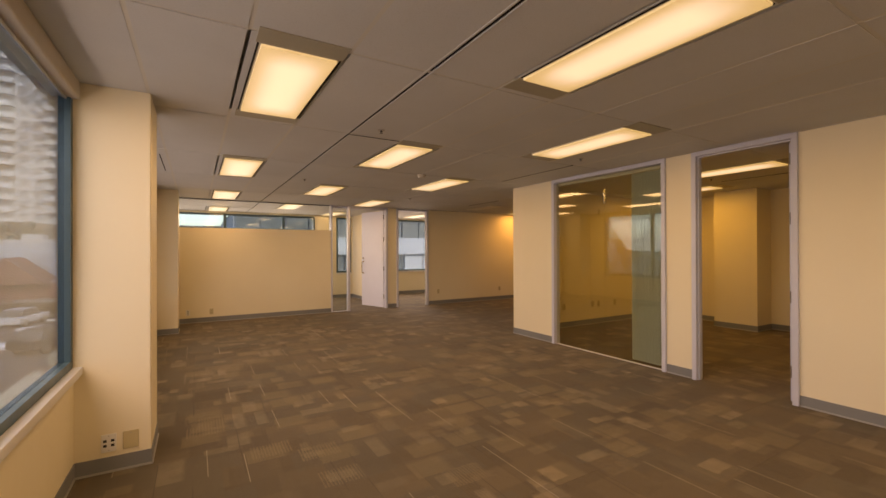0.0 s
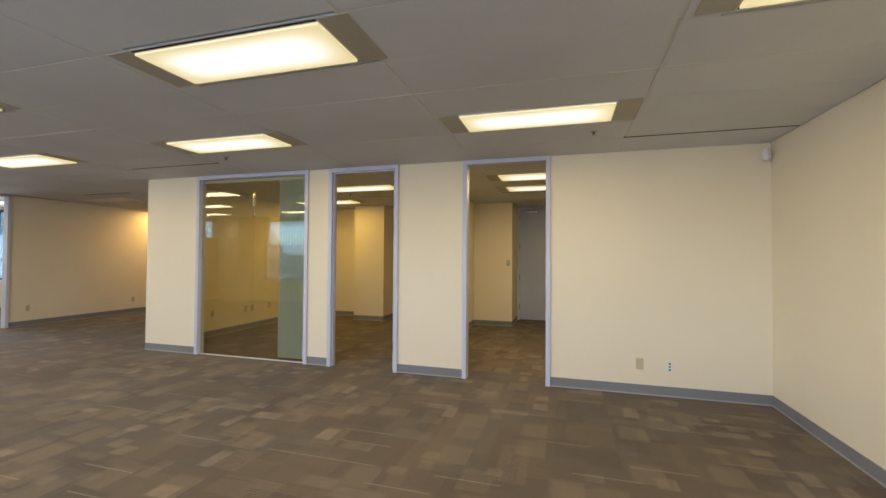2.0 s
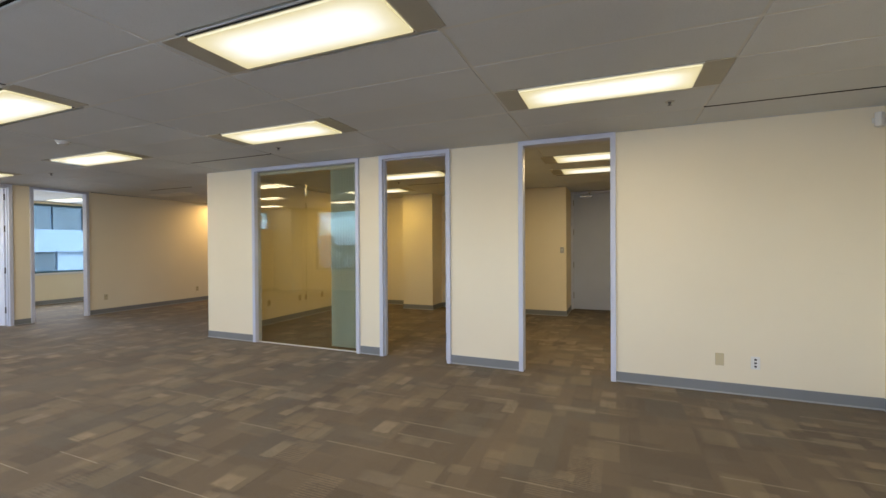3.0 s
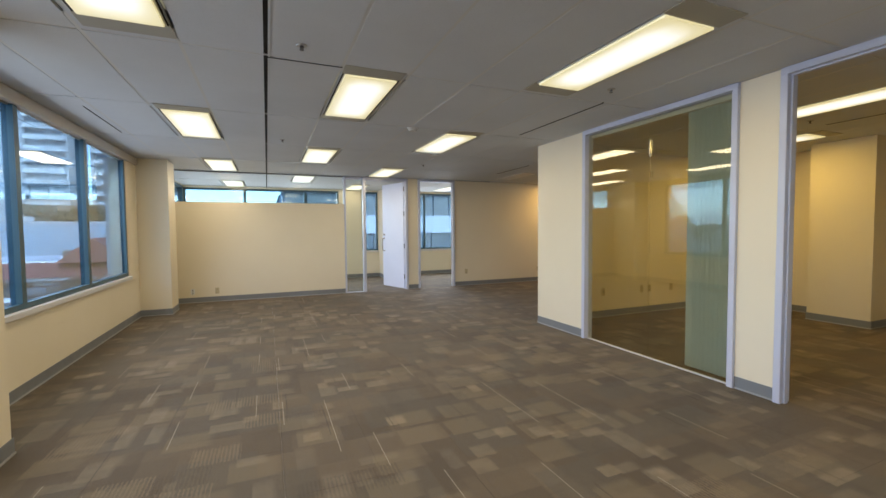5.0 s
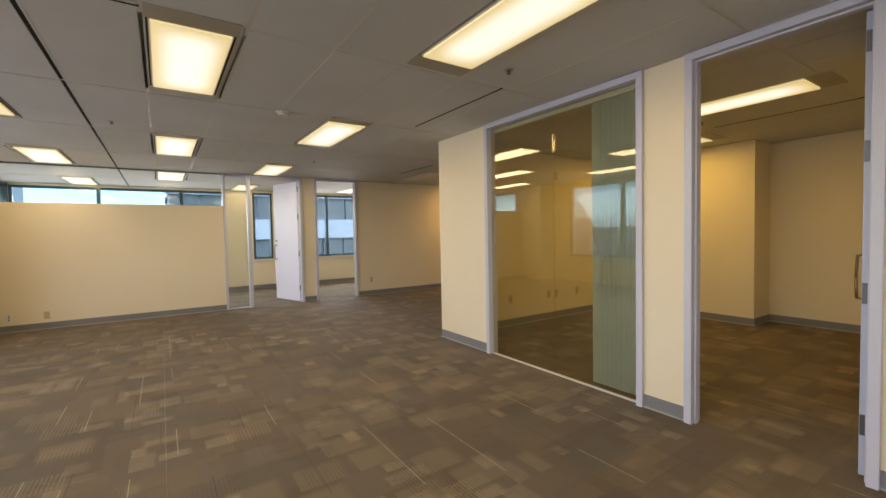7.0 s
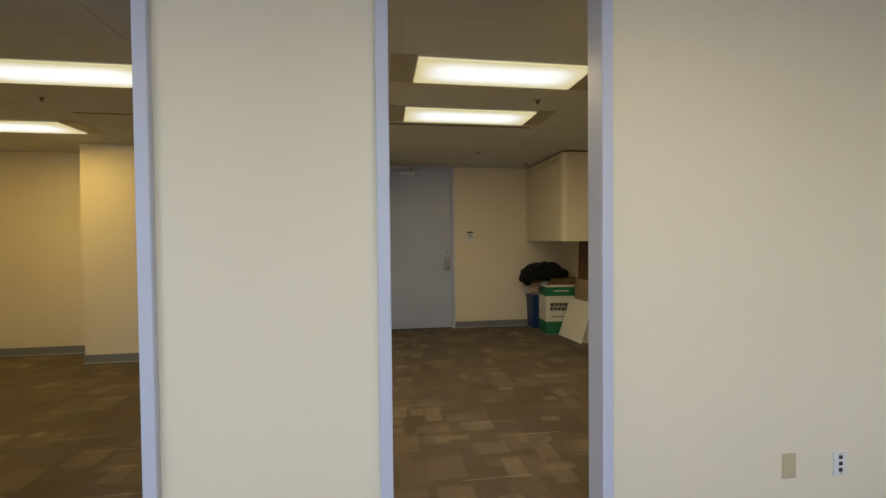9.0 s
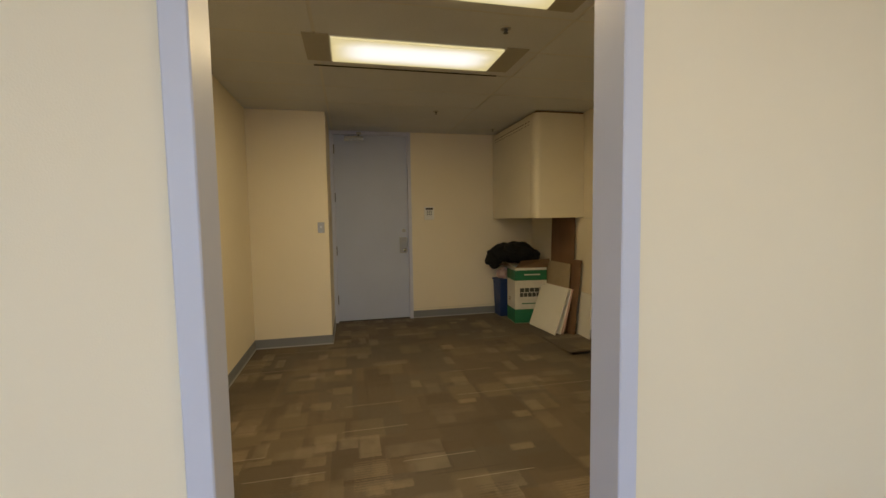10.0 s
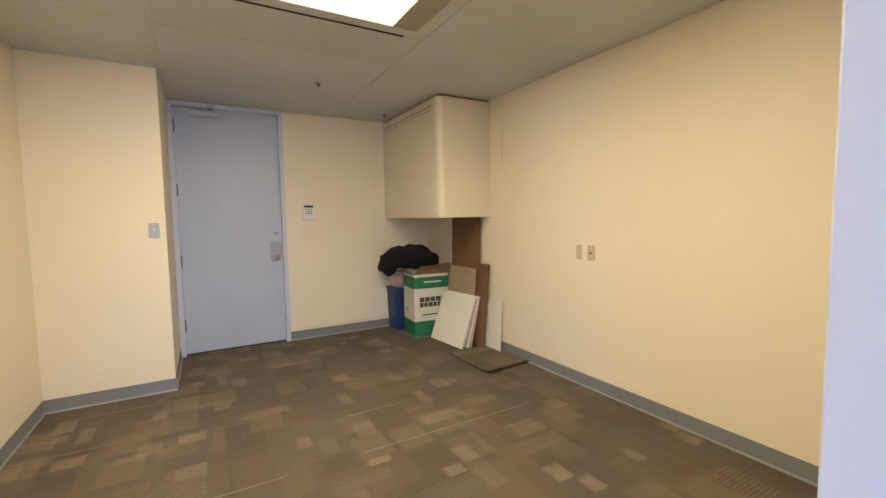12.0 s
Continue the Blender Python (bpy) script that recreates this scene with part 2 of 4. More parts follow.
LOCKSTEEL = painted("scratched_grey_steel", (0.38, 0.38, 0.39), 0.36, 300, 0.05, 0.2, 0.75)
DARKCARD = cardboard("dark_brown_cardboard", (0.20, 0.11, 0.055))
WHITEBOARD = painted("white_melamine_board", (0.80, 0.78, 0.71), 0.45)
BLUE = painted("dark_blue_plastic", (0.015, 0.04, 0.14), 0.45)
BLACKCLOTH = painted("black_cloth", (0.005, 0.0055, 0.007), 0.95, 150, 0.5, 0.3)
PINKISH = painted("pale_pink_paper", (0.6, 0.42, 0.36), 0.7)
INK = painted("dark_grey_ink", (0.05, 0.055, 0.05), 0.6)
GROUND = ground_mat()
CONCRETE = painted("pale_concrete", (0.52, 0.53, 0.54), 0.85, 4, 0.3, 0.12)
WHITESPANDREL = painted("white_spandrel_panel", (0.52, 0.53, 0.545), 0.6, 6, 0.1, 0.06)
DARKGLASS = painted("grey_facade_glazing", (0.15, 0.165, 0.168), 0.25, 3, 0.02, 0.25)
PALEBLUE = painted("pale_blue_metal_cladding", (0.36, 0.46, 0.56), 0.6, 5, 0.1, 0.06)
REDROOF = painted("red_shop_fascia", (0.27, 0.095, 0.085), 0.7, 5, 0.2, 0.15)
# distance haze is mixed into these pale, low-contrast tower colours
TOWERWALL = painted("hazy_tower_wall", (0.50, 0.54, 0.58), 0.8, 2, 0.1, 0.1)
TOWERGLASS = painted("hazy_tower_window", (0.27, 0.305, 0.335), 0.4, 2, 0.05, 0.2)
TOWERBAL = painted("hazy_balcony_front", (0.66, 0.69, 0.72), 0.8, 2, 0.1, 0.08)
TREE = painted("bare_winter_twigs", (0.09, 0.08, 0.07), 0.9, 4, 0.6, 0.3)
SNOW = painted("old_snow", (0.82, 0.84, 0.87), 0.8, 3, 0.3, 0.05)
SHOP = painted("dim_shop_front", (0.14, 0.125, 0.12), 0.5, 4, 0.2, 0.3)
HEDGE = painted("dull_winter_hedge", (0.045, 0.06, 0.035), 0.9, 8, 0.9, 0.4)
DRYGRASS = painted("dry_winter_slope", (0.20, 0.16, 0.115), 0.9, 1, 0.6, 0.3)
CARPAINT = painted("white_car_paint", (0.70, 0.71, 0.73), 0.25, 50, 0.01)
CARDARK = painted("dark_car_paint", (0.03, 0.035, 0.045), 0.25, 50, 0.01)
TYRE = painted("tyre_rubber", (0.02, 0.02, 0.02), 0.8)


# ---- building helpers ----
def box(bm, x0, x1, y0, y1, z0, z1, m=None):
    vs = [bm.verts.new((x, y, z)) for z in (z0, z1) for y in (y0, y1) for x in (x0, x1)]
    if m is not None:
        for v in vs:
            v.co = m @ v.co
    for f in ((0, 2, 3, 1), (4, 5, 7, 6), (0, 1, 5, 4), (2, 6, 7, 3), (0, 4, 6, 2), (1, 3, 7, 5)):
        bm.faces.new([vs[i] for i in f])
    return vs


def boxes(*specs):
    bm = bmesh.new()
    for s in specs:
        box(bm, *s)
    return bm


def rounded(bm, amount=0.004, segments=2):
    bmesh.ops.bevel(bm, geom=bm.edges[:], offset=amount, segments=segments, profile=0.6, affect="EDGES")
    return bm


def rod(bm, a, b, r, n=12, r2=None):
    a, b = Vector(a), Vector(b)
    m = Matrix.Translation((a + b) / 2) @ (b - a).to_track_quat("Z", "Y").to_matrix().to_4x4()
    bmesh.ops.create_cone(bm, cap_ends=True, segments=n, radius1=r, radius2=r if r2 is None else r2, depth=(b - a).length, matrix=m)
    return bm


def mesh_of(name, bm, material):
    me = bpy.data.meshes.new(name)
    bm.normal_update()
    bm.to_mesh(me)
    bm.free()
    me.materials.append(material)
    return me


def part(name, bm, material, parent, label=""):
    ob = new(name, mesh_of(name, bm, material))
    ob.parent = parent
    if label:
        tagged(ob, label)
    return ob


def thing(name, label, category, group="", at=None):
    ob = new(name)
    ob.empty_display_size = 0.1
    if at is not None:
        ob.matrix_basis = at
    return tagged(ob, label, category, group)


def solid(name, bm, material, label, category="", kind="structure"):
    return tagged(new(name, mesh_of(name, bm, material)), label, category, "", kind)


def smooth(ob):
    for p in ob.data.polygons:
        p.use_smooth = True
    return ob


# ---- the large structure ----
H = 2.5
WX = -5.43          # room face of the window wall
WX1 = -5.40         # the same in the first bay
SOUTH, FAR = -1.52, 13.35

solid("floor", boxes((WX - 0.2, 6.1, SOUTH - 0.12, FAR + 0.2, -0.15, -0.008)), CONCRETE, "brown patterned carpet tile floor of the empty office", "floor")
solid("wall_south", boxes((WX, 0.075, SOUTH - 0.12, SOUTH, 0, H)), WALL, "plain cream painted office wall", "wall")
solid("wall_partition", boxes((0, 0.075, SOUTH, 0.52, 0, H), (0, 0.075, 1.50, 2.30, 0, H), (0, 0.075, 3.25, 3.55, 0, H), (0, 0.075, 5.36, 6.29, 0, H)),
      WALL, "cream partition wall with two doorways and a glazed opening", "wall")
solid("wall_meeting_north", boxes((0.075, 6.0, 6.19, 6.29, 0, H)), WALL, "cream wall between meeting room and corridor", "wall")
solid("wall_meeting_back", boxes((4.15, 4.27, 2.30, 6.19, 0, H)), WALL, "cream back wall of the meeting room", "wall")
solid("column_meeting", boxes((3.63, 4.15, 4.14, 4.84, 0, H)), WALL, "square cream painted column against the back wall", "column")
solid("wall_between_rooms", boxes((0.075, 3.80, 2.19, 2.30, 0, H), (3.80, 4.15, 2.19, 2.30, 0, H)), WALL, "cream wall between the two side rooms", "wall")
solid("wall_storage_stub", boxes((3.80, 4.90, 1.40, 2.19, 0, H)), WALL, "cream wall return beside the grey door", "wall")
# last box is an unseen backing, added to stop light round the closed door
solid("wall_storage_back", boxes((4.74, 4.90, -1.39, 0.36, 0, H), (4.74, 4.90, 0.36, 1.40, 2.4985, H), (4.882, 4.90, 0.36, 1.40, 0, 2.4985)), WALL, "cream back wall of the storage room", "wall")
solid("wall_storage_south", boxes((0.075, 4.90, -1.50, -1.39, 0, H)), WALL, "cream side wall of the storage room", "wall")
solid("wall_half", boxes((WX, -2.02, 10.40, 10.52, 0, 1.91)), WALL, "cream part-height wall with glazing above it", "wall")
solid("wall_corridor", boxes((0.56, 6.0, 10.40, 10.52, 0, H)), WALL, "cream corridor wall lit by a ceiling light", "wall")
solid("wall_corridor_end", boxes((6.0, 6.1, 6.29, 10.40, 0, H)), WALL, "cream wall closing the corridor", "wall")
solid("wall_door_stub", boxes((-0.60, -0.36, 10.40, 10.52, 0, H)), WALL, "narrow cream wall strip between two doorways", "wall")
solid("wall_office_divider", boxes((-0.53, -0.41, 10.52, FAR, 0, H)), WALL, "cream wall dividing the two end offices", "wall")
solid("wall_end_office_side", boxes((3.6, 3.72, 10.52, FAR, 0, H)), WALL, "cream side wall of the end office", "wall")
solid("wall_far", boxes((WX - 0.2, 3.72, FAR, FAR + 0.2, 0, 0.76), (WX - 0.2, 3.72, FAR, FAR + 0.2, 2.45, H), (-1.67, -1.03, FAR, FAR + 0.2, 0.76, 2.45),
      (-0.56, -0.36, FAR, FAR + 0.2, 0.76, 2.45), (3.2, 3.72, FAR, FAR + 0.2, 0.76, 2.45), (WX - 0.2, WX, FAR, FAR + 0.2, 0.76, 2.45)),
      WALL, "cream outer wall under the end office windows", "wall")
solid("wall_window", boxes((WX1 - 0.2, WX1, SOUTH - 0.12, 4.11, 0, 0.70), (WX - 0.2, WX, 4.61, 9.27, 0, 0.70), (WX - 0.2, WX, 9.79, FAR, 0, 0.70),
      (WX1 - 0.2, WX1, SOUTH - 0.12, 4.11, 2.48, H), (WX - 0.2, WX, 4.61, 9.27, 2.48, H), (WX - 0.2, WX, 9.79, FAR, 2.48, H),
      (WX1 - 0.2, WX1, SOUTH - 0.12, -1.0, 0.70, 2.48), (WX - 0.2, WX, 8.74, 9.27, 0.70, 2.48), (WX - 0.2, WX, 9.79, 10.60, 0.70, 2.48)),
      WALL, "cream outer wall under the long window bands", "wall")
for y0, y1 in ((4.11, 4.61), (9.27, 9.79)):
    bm = boxes(((WX1 if y0 < 5 else WX) - 0.034, -5.0, y0, y1, 0, H))
    bmesh.ops.bevel(bm, geom=[e for e in bm.edges if abs((e.verts[0].co - e.verts[1].co).z) > 1], offset=0.006, segments=2, affect="EDGES")
    solid("column_window", bm, WALL, "cream boxed column between the windows", "column")
# unseen band and slab keep daylight out of the space above the ceiling
solid("plenum_light_block", boxes((WX - 0.2, 6.1, SOUTH - 0.12, SOUTH, H, 2.72), (WX - 0.2, 6.1, FAR, FAR + 0.2, H, 2.72), (WX - 0.2, WX, SOUTH, FAR, H, 2.72), (6.0, 6.1, SOUTH, FAR, H, 2.72)),
      CONCRETE, "unseen concrete band added to keep daylight out above the ceiling", "wall")
solid("roof_slab", boxes((WX - 0.2, 6.1, SOUTH - 0.12, FAR + 0.2, 2.72, 2.9)), CONCRETE, "concrete slab above the hung ceiling", "slab")


# lights sit in a grid of panels
PX, PY, GX, GY = 0.4965, 1.513, -3.025, 1.36
LIGHTS = [(-4.25, y) for y in (0.565, 3.57, 6.62, 9.60, 12.62)] + [(-2.785, y) for y in (-0.95, 2.07, 5.10, 8.14, 11.17)]
LIGHTS += [(-1.315, y) for y in (0.594, 3.585, 6.60, 9.63, 12.66)] + [(1.47, 3.56), (2.92, 5.02), (1.125, 0.665), (2.11, 0.685), (3.35, 9.65), (1.2, 12.3)]


def in_light(x, y, grow=0.0):
    return any(abs(x - lx) < LW / 2 + grow and abs(y - ly) < LL / 2 + grow for lx, ly in LIGHTS)


def ceiling():
    """Panels cut round the lights, 3 mm apart from the tee bars."""
    bm = bmesh.new()
    i0, i1 = math.floor((WX - GX) / PX), math.ceil((6.0 - GX) / PX)
    j0, j1 = math.floor((SOUTH - GY) / PY), math.ceil((FAR - GY) / PY)
    rng = random.Random(4)
    for i in range(i0, i1):
        for j in range(j0, j1):
            x0, x1 = max(GX + i * PX, WX), min(GX + (i + 1) * PX, 6.0)
            y0, y1 = max(GY + j * PY, SOUTH), min(GY + (j + 1) * PY, FAR)
            if x1 - x0 < 0.03 or y1 - y0 < 0.03:
                continue
            gap = 0.0105
            x0, x1, y0, y1 = x0 + gap, x1 - gap, y0 + gap, y1 - gap
            if i == -1:
                x0 += 0.008
            elif i == -2:
                x1 -= 0.022
            dz = rng.uniform(0, 0.003)
            pieces = [(x0, x1, y0, y1)]
            for lx, ly in LIGHTS:
                cut = []
                for a0, a1, b0, b1 in pieces:
                    c0, c1, d0, d1 = max(a0, lx - LW / 2), min(a1, lx + LW / 2), max(b0, ly - LL / 2), min(b1, ly + LL / 2)
                    if c1 <= c0 or d1 <= d0:
                        cut.append((a0, a1, b0, b1))
                        continue
                    cut += [(a0, a1, b0, d0), (a0, a1, d1, b1), (a0, c0, d0, d1), (c1, a1, d0, d1)]
                pieces = [p for p in cut if p[1] - p[0] > 0.002 and p[3] - p[2] > 0.002]
            for p in pieces:
                box(bm, *p, H + dz, H + 0.02 + dz)
    ob = solid("ceiling", bm, TILE, "hung ceiling of long pale grey mineral panels", "ceiling")
    return ob


ceiling()


def tee_bars():
    """The recessed bars behind the panel joints, cut where a light or the air slot is."""
    bm = bmesh.new()
    for i in range(-5, 19):
        x = GX + i * PX
        if i == -1 or not WX < x < 6:
            continue
        y = SOUTH
        while y < FAR:
            if not in_light(x, y + 0.05, 0.06):
                box(bm, x - 0.012, x + 0.012, y, y + 0.1, H + 0.0025, H + 0.0045)
            y += 0.1
    for j in range(-2, 9):
        y = GY + j * PY
        if not SOUTH < y < FAR:
            continue
        x = WX
        while x < 6:
            if not in_light(x + 0.05, y, 0.06):
                box(bm, x, x + 0.1, y - 0.012, y + 0.012, H + 0.0055, H + 0.0075)
            x += 0.1
    solid("ceiling_grid", bm, TBAR, "pale grey ceiling tee bars", "ceiling grid")
    x = GX - PX - 0.022
    solid("air_slot_rails", boxes((x - 0.0105, x + 0.001, SOUTH, FAR, H - 0.001, H + 0.02), (x + 0.027, x + 0.0405, SOUTH, FAR, H - 0.001, H + 0.02)), TILE, "pale metal rails along the air slot", "air slot")
    solid("air_slot", boxes((x + 0.001, x + 0.027, SOUTH, FAR, H + 0.008, H + 0.03)), SLOT, "long black linear air slot in the ceiling", "air slot")


tee_bars()


# skirting
def skirting(runs):
    """Runs of rubber base: axis, fixed coordinate, side it faces, from, to. The toe's highlight is put in as a paler
    colour.
    """
    for name, t, z0, z1, material, label in (("baseboard", 0.005, 0.012, 0.10, BASE, "grey rubber cove base along the walls"),
                                             ("baseboard_toe", 0.012, 0.0, 0.012, TOE, "toe of the rubber base with its highlight in the pale colour")):
        bm = bmesh.new()
        for axis, v, side, a, b in runs:
            lo, hi = (v, v + t) if side > 0 else (v - t, v)
            box(bm, *((lo, hi, a, b) if axis == "x" else (a, b, lo, hi)), z0, z1)
        solid(name, bm, material, label, "baseboard")


skirting([("y", SOUTH, 1, WX, -0.012), ("x", 0, -1, SOUTH, 0.52), ("x", 0, -1, 1.50, 2.30), ("x", 0, -1, 3.25, 3.55), ("x", 0, -1, 5.36, 6.29), ("y", 6.29, 1, 0, 6.0),
          ("y", 10.40, -1, WX, -2.02), ("y", 10.40, -1, 0.56, 6.0), ("y", 10.40, -1, -0.60, -0.36), ("x", WX1, 1, SOUTH, 4.11), ("x", WX, 1, 4.61, 9.27), ("x", WX, 1, 9.79, 10.4),
          ("x", -5.0, 1, 4.099, 4.621), ("y", 4.11, -1, WX, -5.0), ("x", -5.0, 1, 9.259, 9.79), ("y", 9.27, -1, WX, -5.0), ("y", 4.61, 1, WX, -5.0),
          ("x", 0.075, 1, 2.30, 2.30), ("x", 4.15, -1, 2.30, 4.14), ("x", 4.15, -1, 4.84, 6.19), ("x", 3.63, -1, 4.13, 4.85), ("y", 4.14, -1, 3.63, 4.15), ("y", 6.19, -1, 0.075, 4.15), ("y", 2.30, 1, 0.9, 4.15),
          ("y", 2.19, -1, 0.075, 3.80), ("x", 3.80, -1, 1.389, 2.19), ("y", 1.40, -1, 3.80, 4.74), ("x", 4.74, -1, -1.39, 0.36), ("y", -1.39, 1, 0.075, 4.74),
          ("y", FAR, -1, WX, 3.6), ("x", -0.53, -1, 10.52, FAR), ("x", -0.41, 1, 10.52, FAR), ("x", WX, 1, 10.52, FAR)])


# ---- windows ----
def window(name, axis, v, a, b, z0, z1, mullions, label):
    """A long window: frame, mullions, panes and sill. v: the plane of the room's wall face; glass stands 0.035 outside it."""
    top = thing(name, label, "window")
    tagged(top, kind="structure")
    out = 1 if axis == "y" else -1

    def slab(lo, hi, d0, d1, h0, h1):
        p, q = sorted((v + out * d0, v + out * d1))
        return (p, q, lo, hi, h0, h1) if axis == "x" else (lo, hi, p, q, h0, h1)

    w = 0.05
    part("window_frame", boxes(slab(a, b, 0.005, 0.07, z0, z0 + w), slab(a, b, 0.005, 0.07, z1 - w, z1), slab(a, a + w, 0.005, 0.07, z0 + w, z1 - w), slab(b - w, b, 0.005, 0.07, z0 + w, z1 - w)), TEAL, top, "dark teal aluminium frame")
    edges = [a + w, *mullions, b - w]
    for m in mullions:
        part("mullion", boxes(slab(m - 0.035, m + 0.035, -0.005, 0.07, z0 + w, z1 - w)), TEAL, top, "dark teal aluminium mullion")
    for lo, hi in zip(edges[:-1], edges[1:]):
        bm = boxes(slab(lo + 0.004, hi - 0.004, 0.035, 0.041, z0 + w, z1 - w))
        p = part("pane", bm, CLEAR, top, "clear window pane")
        p.visible_shadow = False
    part("window_sill", rounded(boxes(slab(a - 0.0, b + 0.0, -0.045, 0.005, z0 - 0.045, z0 + 0.004)), 0.005), SILL, top, "white painted sill")
    return top


window("window_1", "x", WX1, -1.0, 4.11, 0.70, 2.48, (0.0, 1.4, 2.8), "long dark-framed window with a white sill")
window("window_2", "x", WX, 4.61, 8.74, 0.70, 2.48, (5.87, 7.29), "three-pane dark-framed window with a white sill")
window("window_3", "x", WX, 10.60, FAR, 0.70, 2.48, (12.1,), "dark-framed side window of the end office")
window("window_4", "y", FAR, WX, -1.67, 0.76, 2.45, (-4.06, -2.56), "dark-framed window band of the end office")
window("window_5", "y", FAR, -1.03, -0.56, 0.76, 2.45, (), "narrow dark-framed window of the end office")
window("window_6", "y", FAR, -0.36, 3.2, 0.76, 2.45, (0.88, 2.3), "wide dark-framed window of the end office")


def roller_blind(a, b, WX):
    top = thing("roller_blind", "beige rolled-up blind cassette above the window", "blind", "roller blinds")
    part("cassette", rounded(boxes((WX - 0.04, WX + 0.035, a, b, 2.385, 2.497)), 0.012, 3), VALANCE, top)
    bm = rod(bmesh.new(), (WX - 0.03, a + 0.02, 2.379), (WX - 0.03, b - 0.02, 2.379), 0.008)
    part("hem_bar", bm, STEEL, top)


roller_blind(SOUTH + 0.01, 4.10, WX1)
roller_blind(4.62, 9.26, WX)


# ---- door frames and glazed screens ----
def door_frame(name, axis, v, a, b, label, depth=(-0.03, 0.095), w=0.05, top_z=2.4985, stops=True):
    """A steel frame round an opening a..b (outer), proud of both faces, with a stop."""
    ob = thing(name, label, "door frame")
    tagged(ob, kind="structure")
    d0, d1 = depth

    def slab(lo, hi, z0, z1, e0=d0, e1=d1):
        return (v + e0, v + e1, lo, hi, z0, z1) if axis == "x" else (lo, hi, v + e0, v + e1, z0, z1)

    part("jamb", rounded(boxes(slab(a, a + w, 0, top_z - w)), 0.003, 1), LILAC, ob)
    part("jamb", rounded(boxes(slab(b - w, b, 0, top_z - w)), 0.003, 1), LILAC, ob)
    part("head", rounded(boxes(slab(a, b, top_z - w, top_z)), 0.003, 1), LILAC, ob)
    if not stops:
        return ob
    mid = (d0 + d1) / 2
    part("stop", boxes(slab(a + w, a + w + 0.012, 0, top_z - w, mid - 0.02, mid + 0.02), slab(b - w - 0.012, b - w, 0, top_z - w, mid - 0.02, mid + 0.02),
                       slab(a + w + 0.012, b - w - 0.012, top_z - w - 0.012, top_z - w, mid - 0.02, mid + 0.02)), LILAC, ob)
    return ob


door_frame("doorway_1", "x", 0, 2.30, 3.25, "lilac-grey steel frame of the meeting room doorway")
door_frame("doorway_2", "x", 0, 0.52, 1.50, "lilac-grey steel frame of the open storage doorway", stops=False)
door_frame("doorway_3", "y", 10.40, -0.36, 0.56, "lilac-grey steel frame of the open end doorway", stops=False)
door_frame("doorway_4", "y", 10.40, -1.62, -0.60, "lilac-grey steel frame of the end office door", w=0.055)
door_frame("doorway_5", "x", 4.74, 0.36, 1.40, "lilac-grey steel frame of the closed storage door", (-0.02, 0.14), 0.045)


def glazed_screen():
    ob = thing("glass_screen", "floor-to-ceiling glass screen in a lilac-grey frame", "glass screen")
    tagged(ob, kind="structure")
    a, b, w = 3.55, 5.36, 0.05
    part("jamb", rounded(boxes((-0.03, 0.095, a, a + w, 0, 2.4485)), 0.003, 1), LILAC, ob)
    part("jamb", rounded(boxes((-0.03, 0.095, b - w, b, 0, 2.4485)), 0.003, 1), LILAC, ob)
    part("head", rounded(boxes((-0.03, 0.095, a, b, 2.4485, 2.4985)), 0.003, 1), LILAC, ob)
    part("channel", boxes((0.02, 0.05, a + w, b - w, 0, 0.009)), SILL, ob, "pale metal floor channel")
    part("pane", boxes((0.03, 0.04, a + w, 4.436, 0.009, 2.4485)), PANE, ob, "greenish glass pane")
    part("pane", boxes((0.03, 0.04, 4.440, b - w, 0.009, 2.4485)), PANE, ob, "greenish glass pane")
    part("joint_clip", rounded(boxes((0.016, 0.03, 4.432, 4.444, 2.06, 2.22), (0.04, 0.052, 4.432, 4.444, 2.06, 2.22)), 0.003, 1), CHROME, ob, "bright metal clip on the glass joint")


glazed_screen()


def end_glazing():
    ob = thing("clerestory", "glass band above the part-height wall", "glazing")
    tagged(ob, kind="structure")
    part("pane", boxes((WX, -2.02, 10.455, 10.465, 1.91, 2.482)), BAND, ob)
    part("head_channel", boxes((WX, -2.02, 10.44, 10.48, 2.482, 2.4985)), BASE, ob, "dark metal head channel")
    part("post", rounded(boxes((-2.02, -1.985, 10.375, 10.545, 0, 2.4985)), 0.003, 1), LILAC, ob)
    side = thing("sidelight", "narrow floor-to-ceiling glass beside the door", "glazing")
    tagged(side, kind="structure")
    part("pane", boxes((-1.985, -1.62, 10.455, 10.465, 0.008, 2.45)), BAND, side)
    part("rail", boxes((-1.985, -1.62, 10.43, 10.49, 0, 0.008), (-1.985, -1.62, 10.43, 10.49, 2.45, 2.4985)), LILAC, side)


end_glazing()


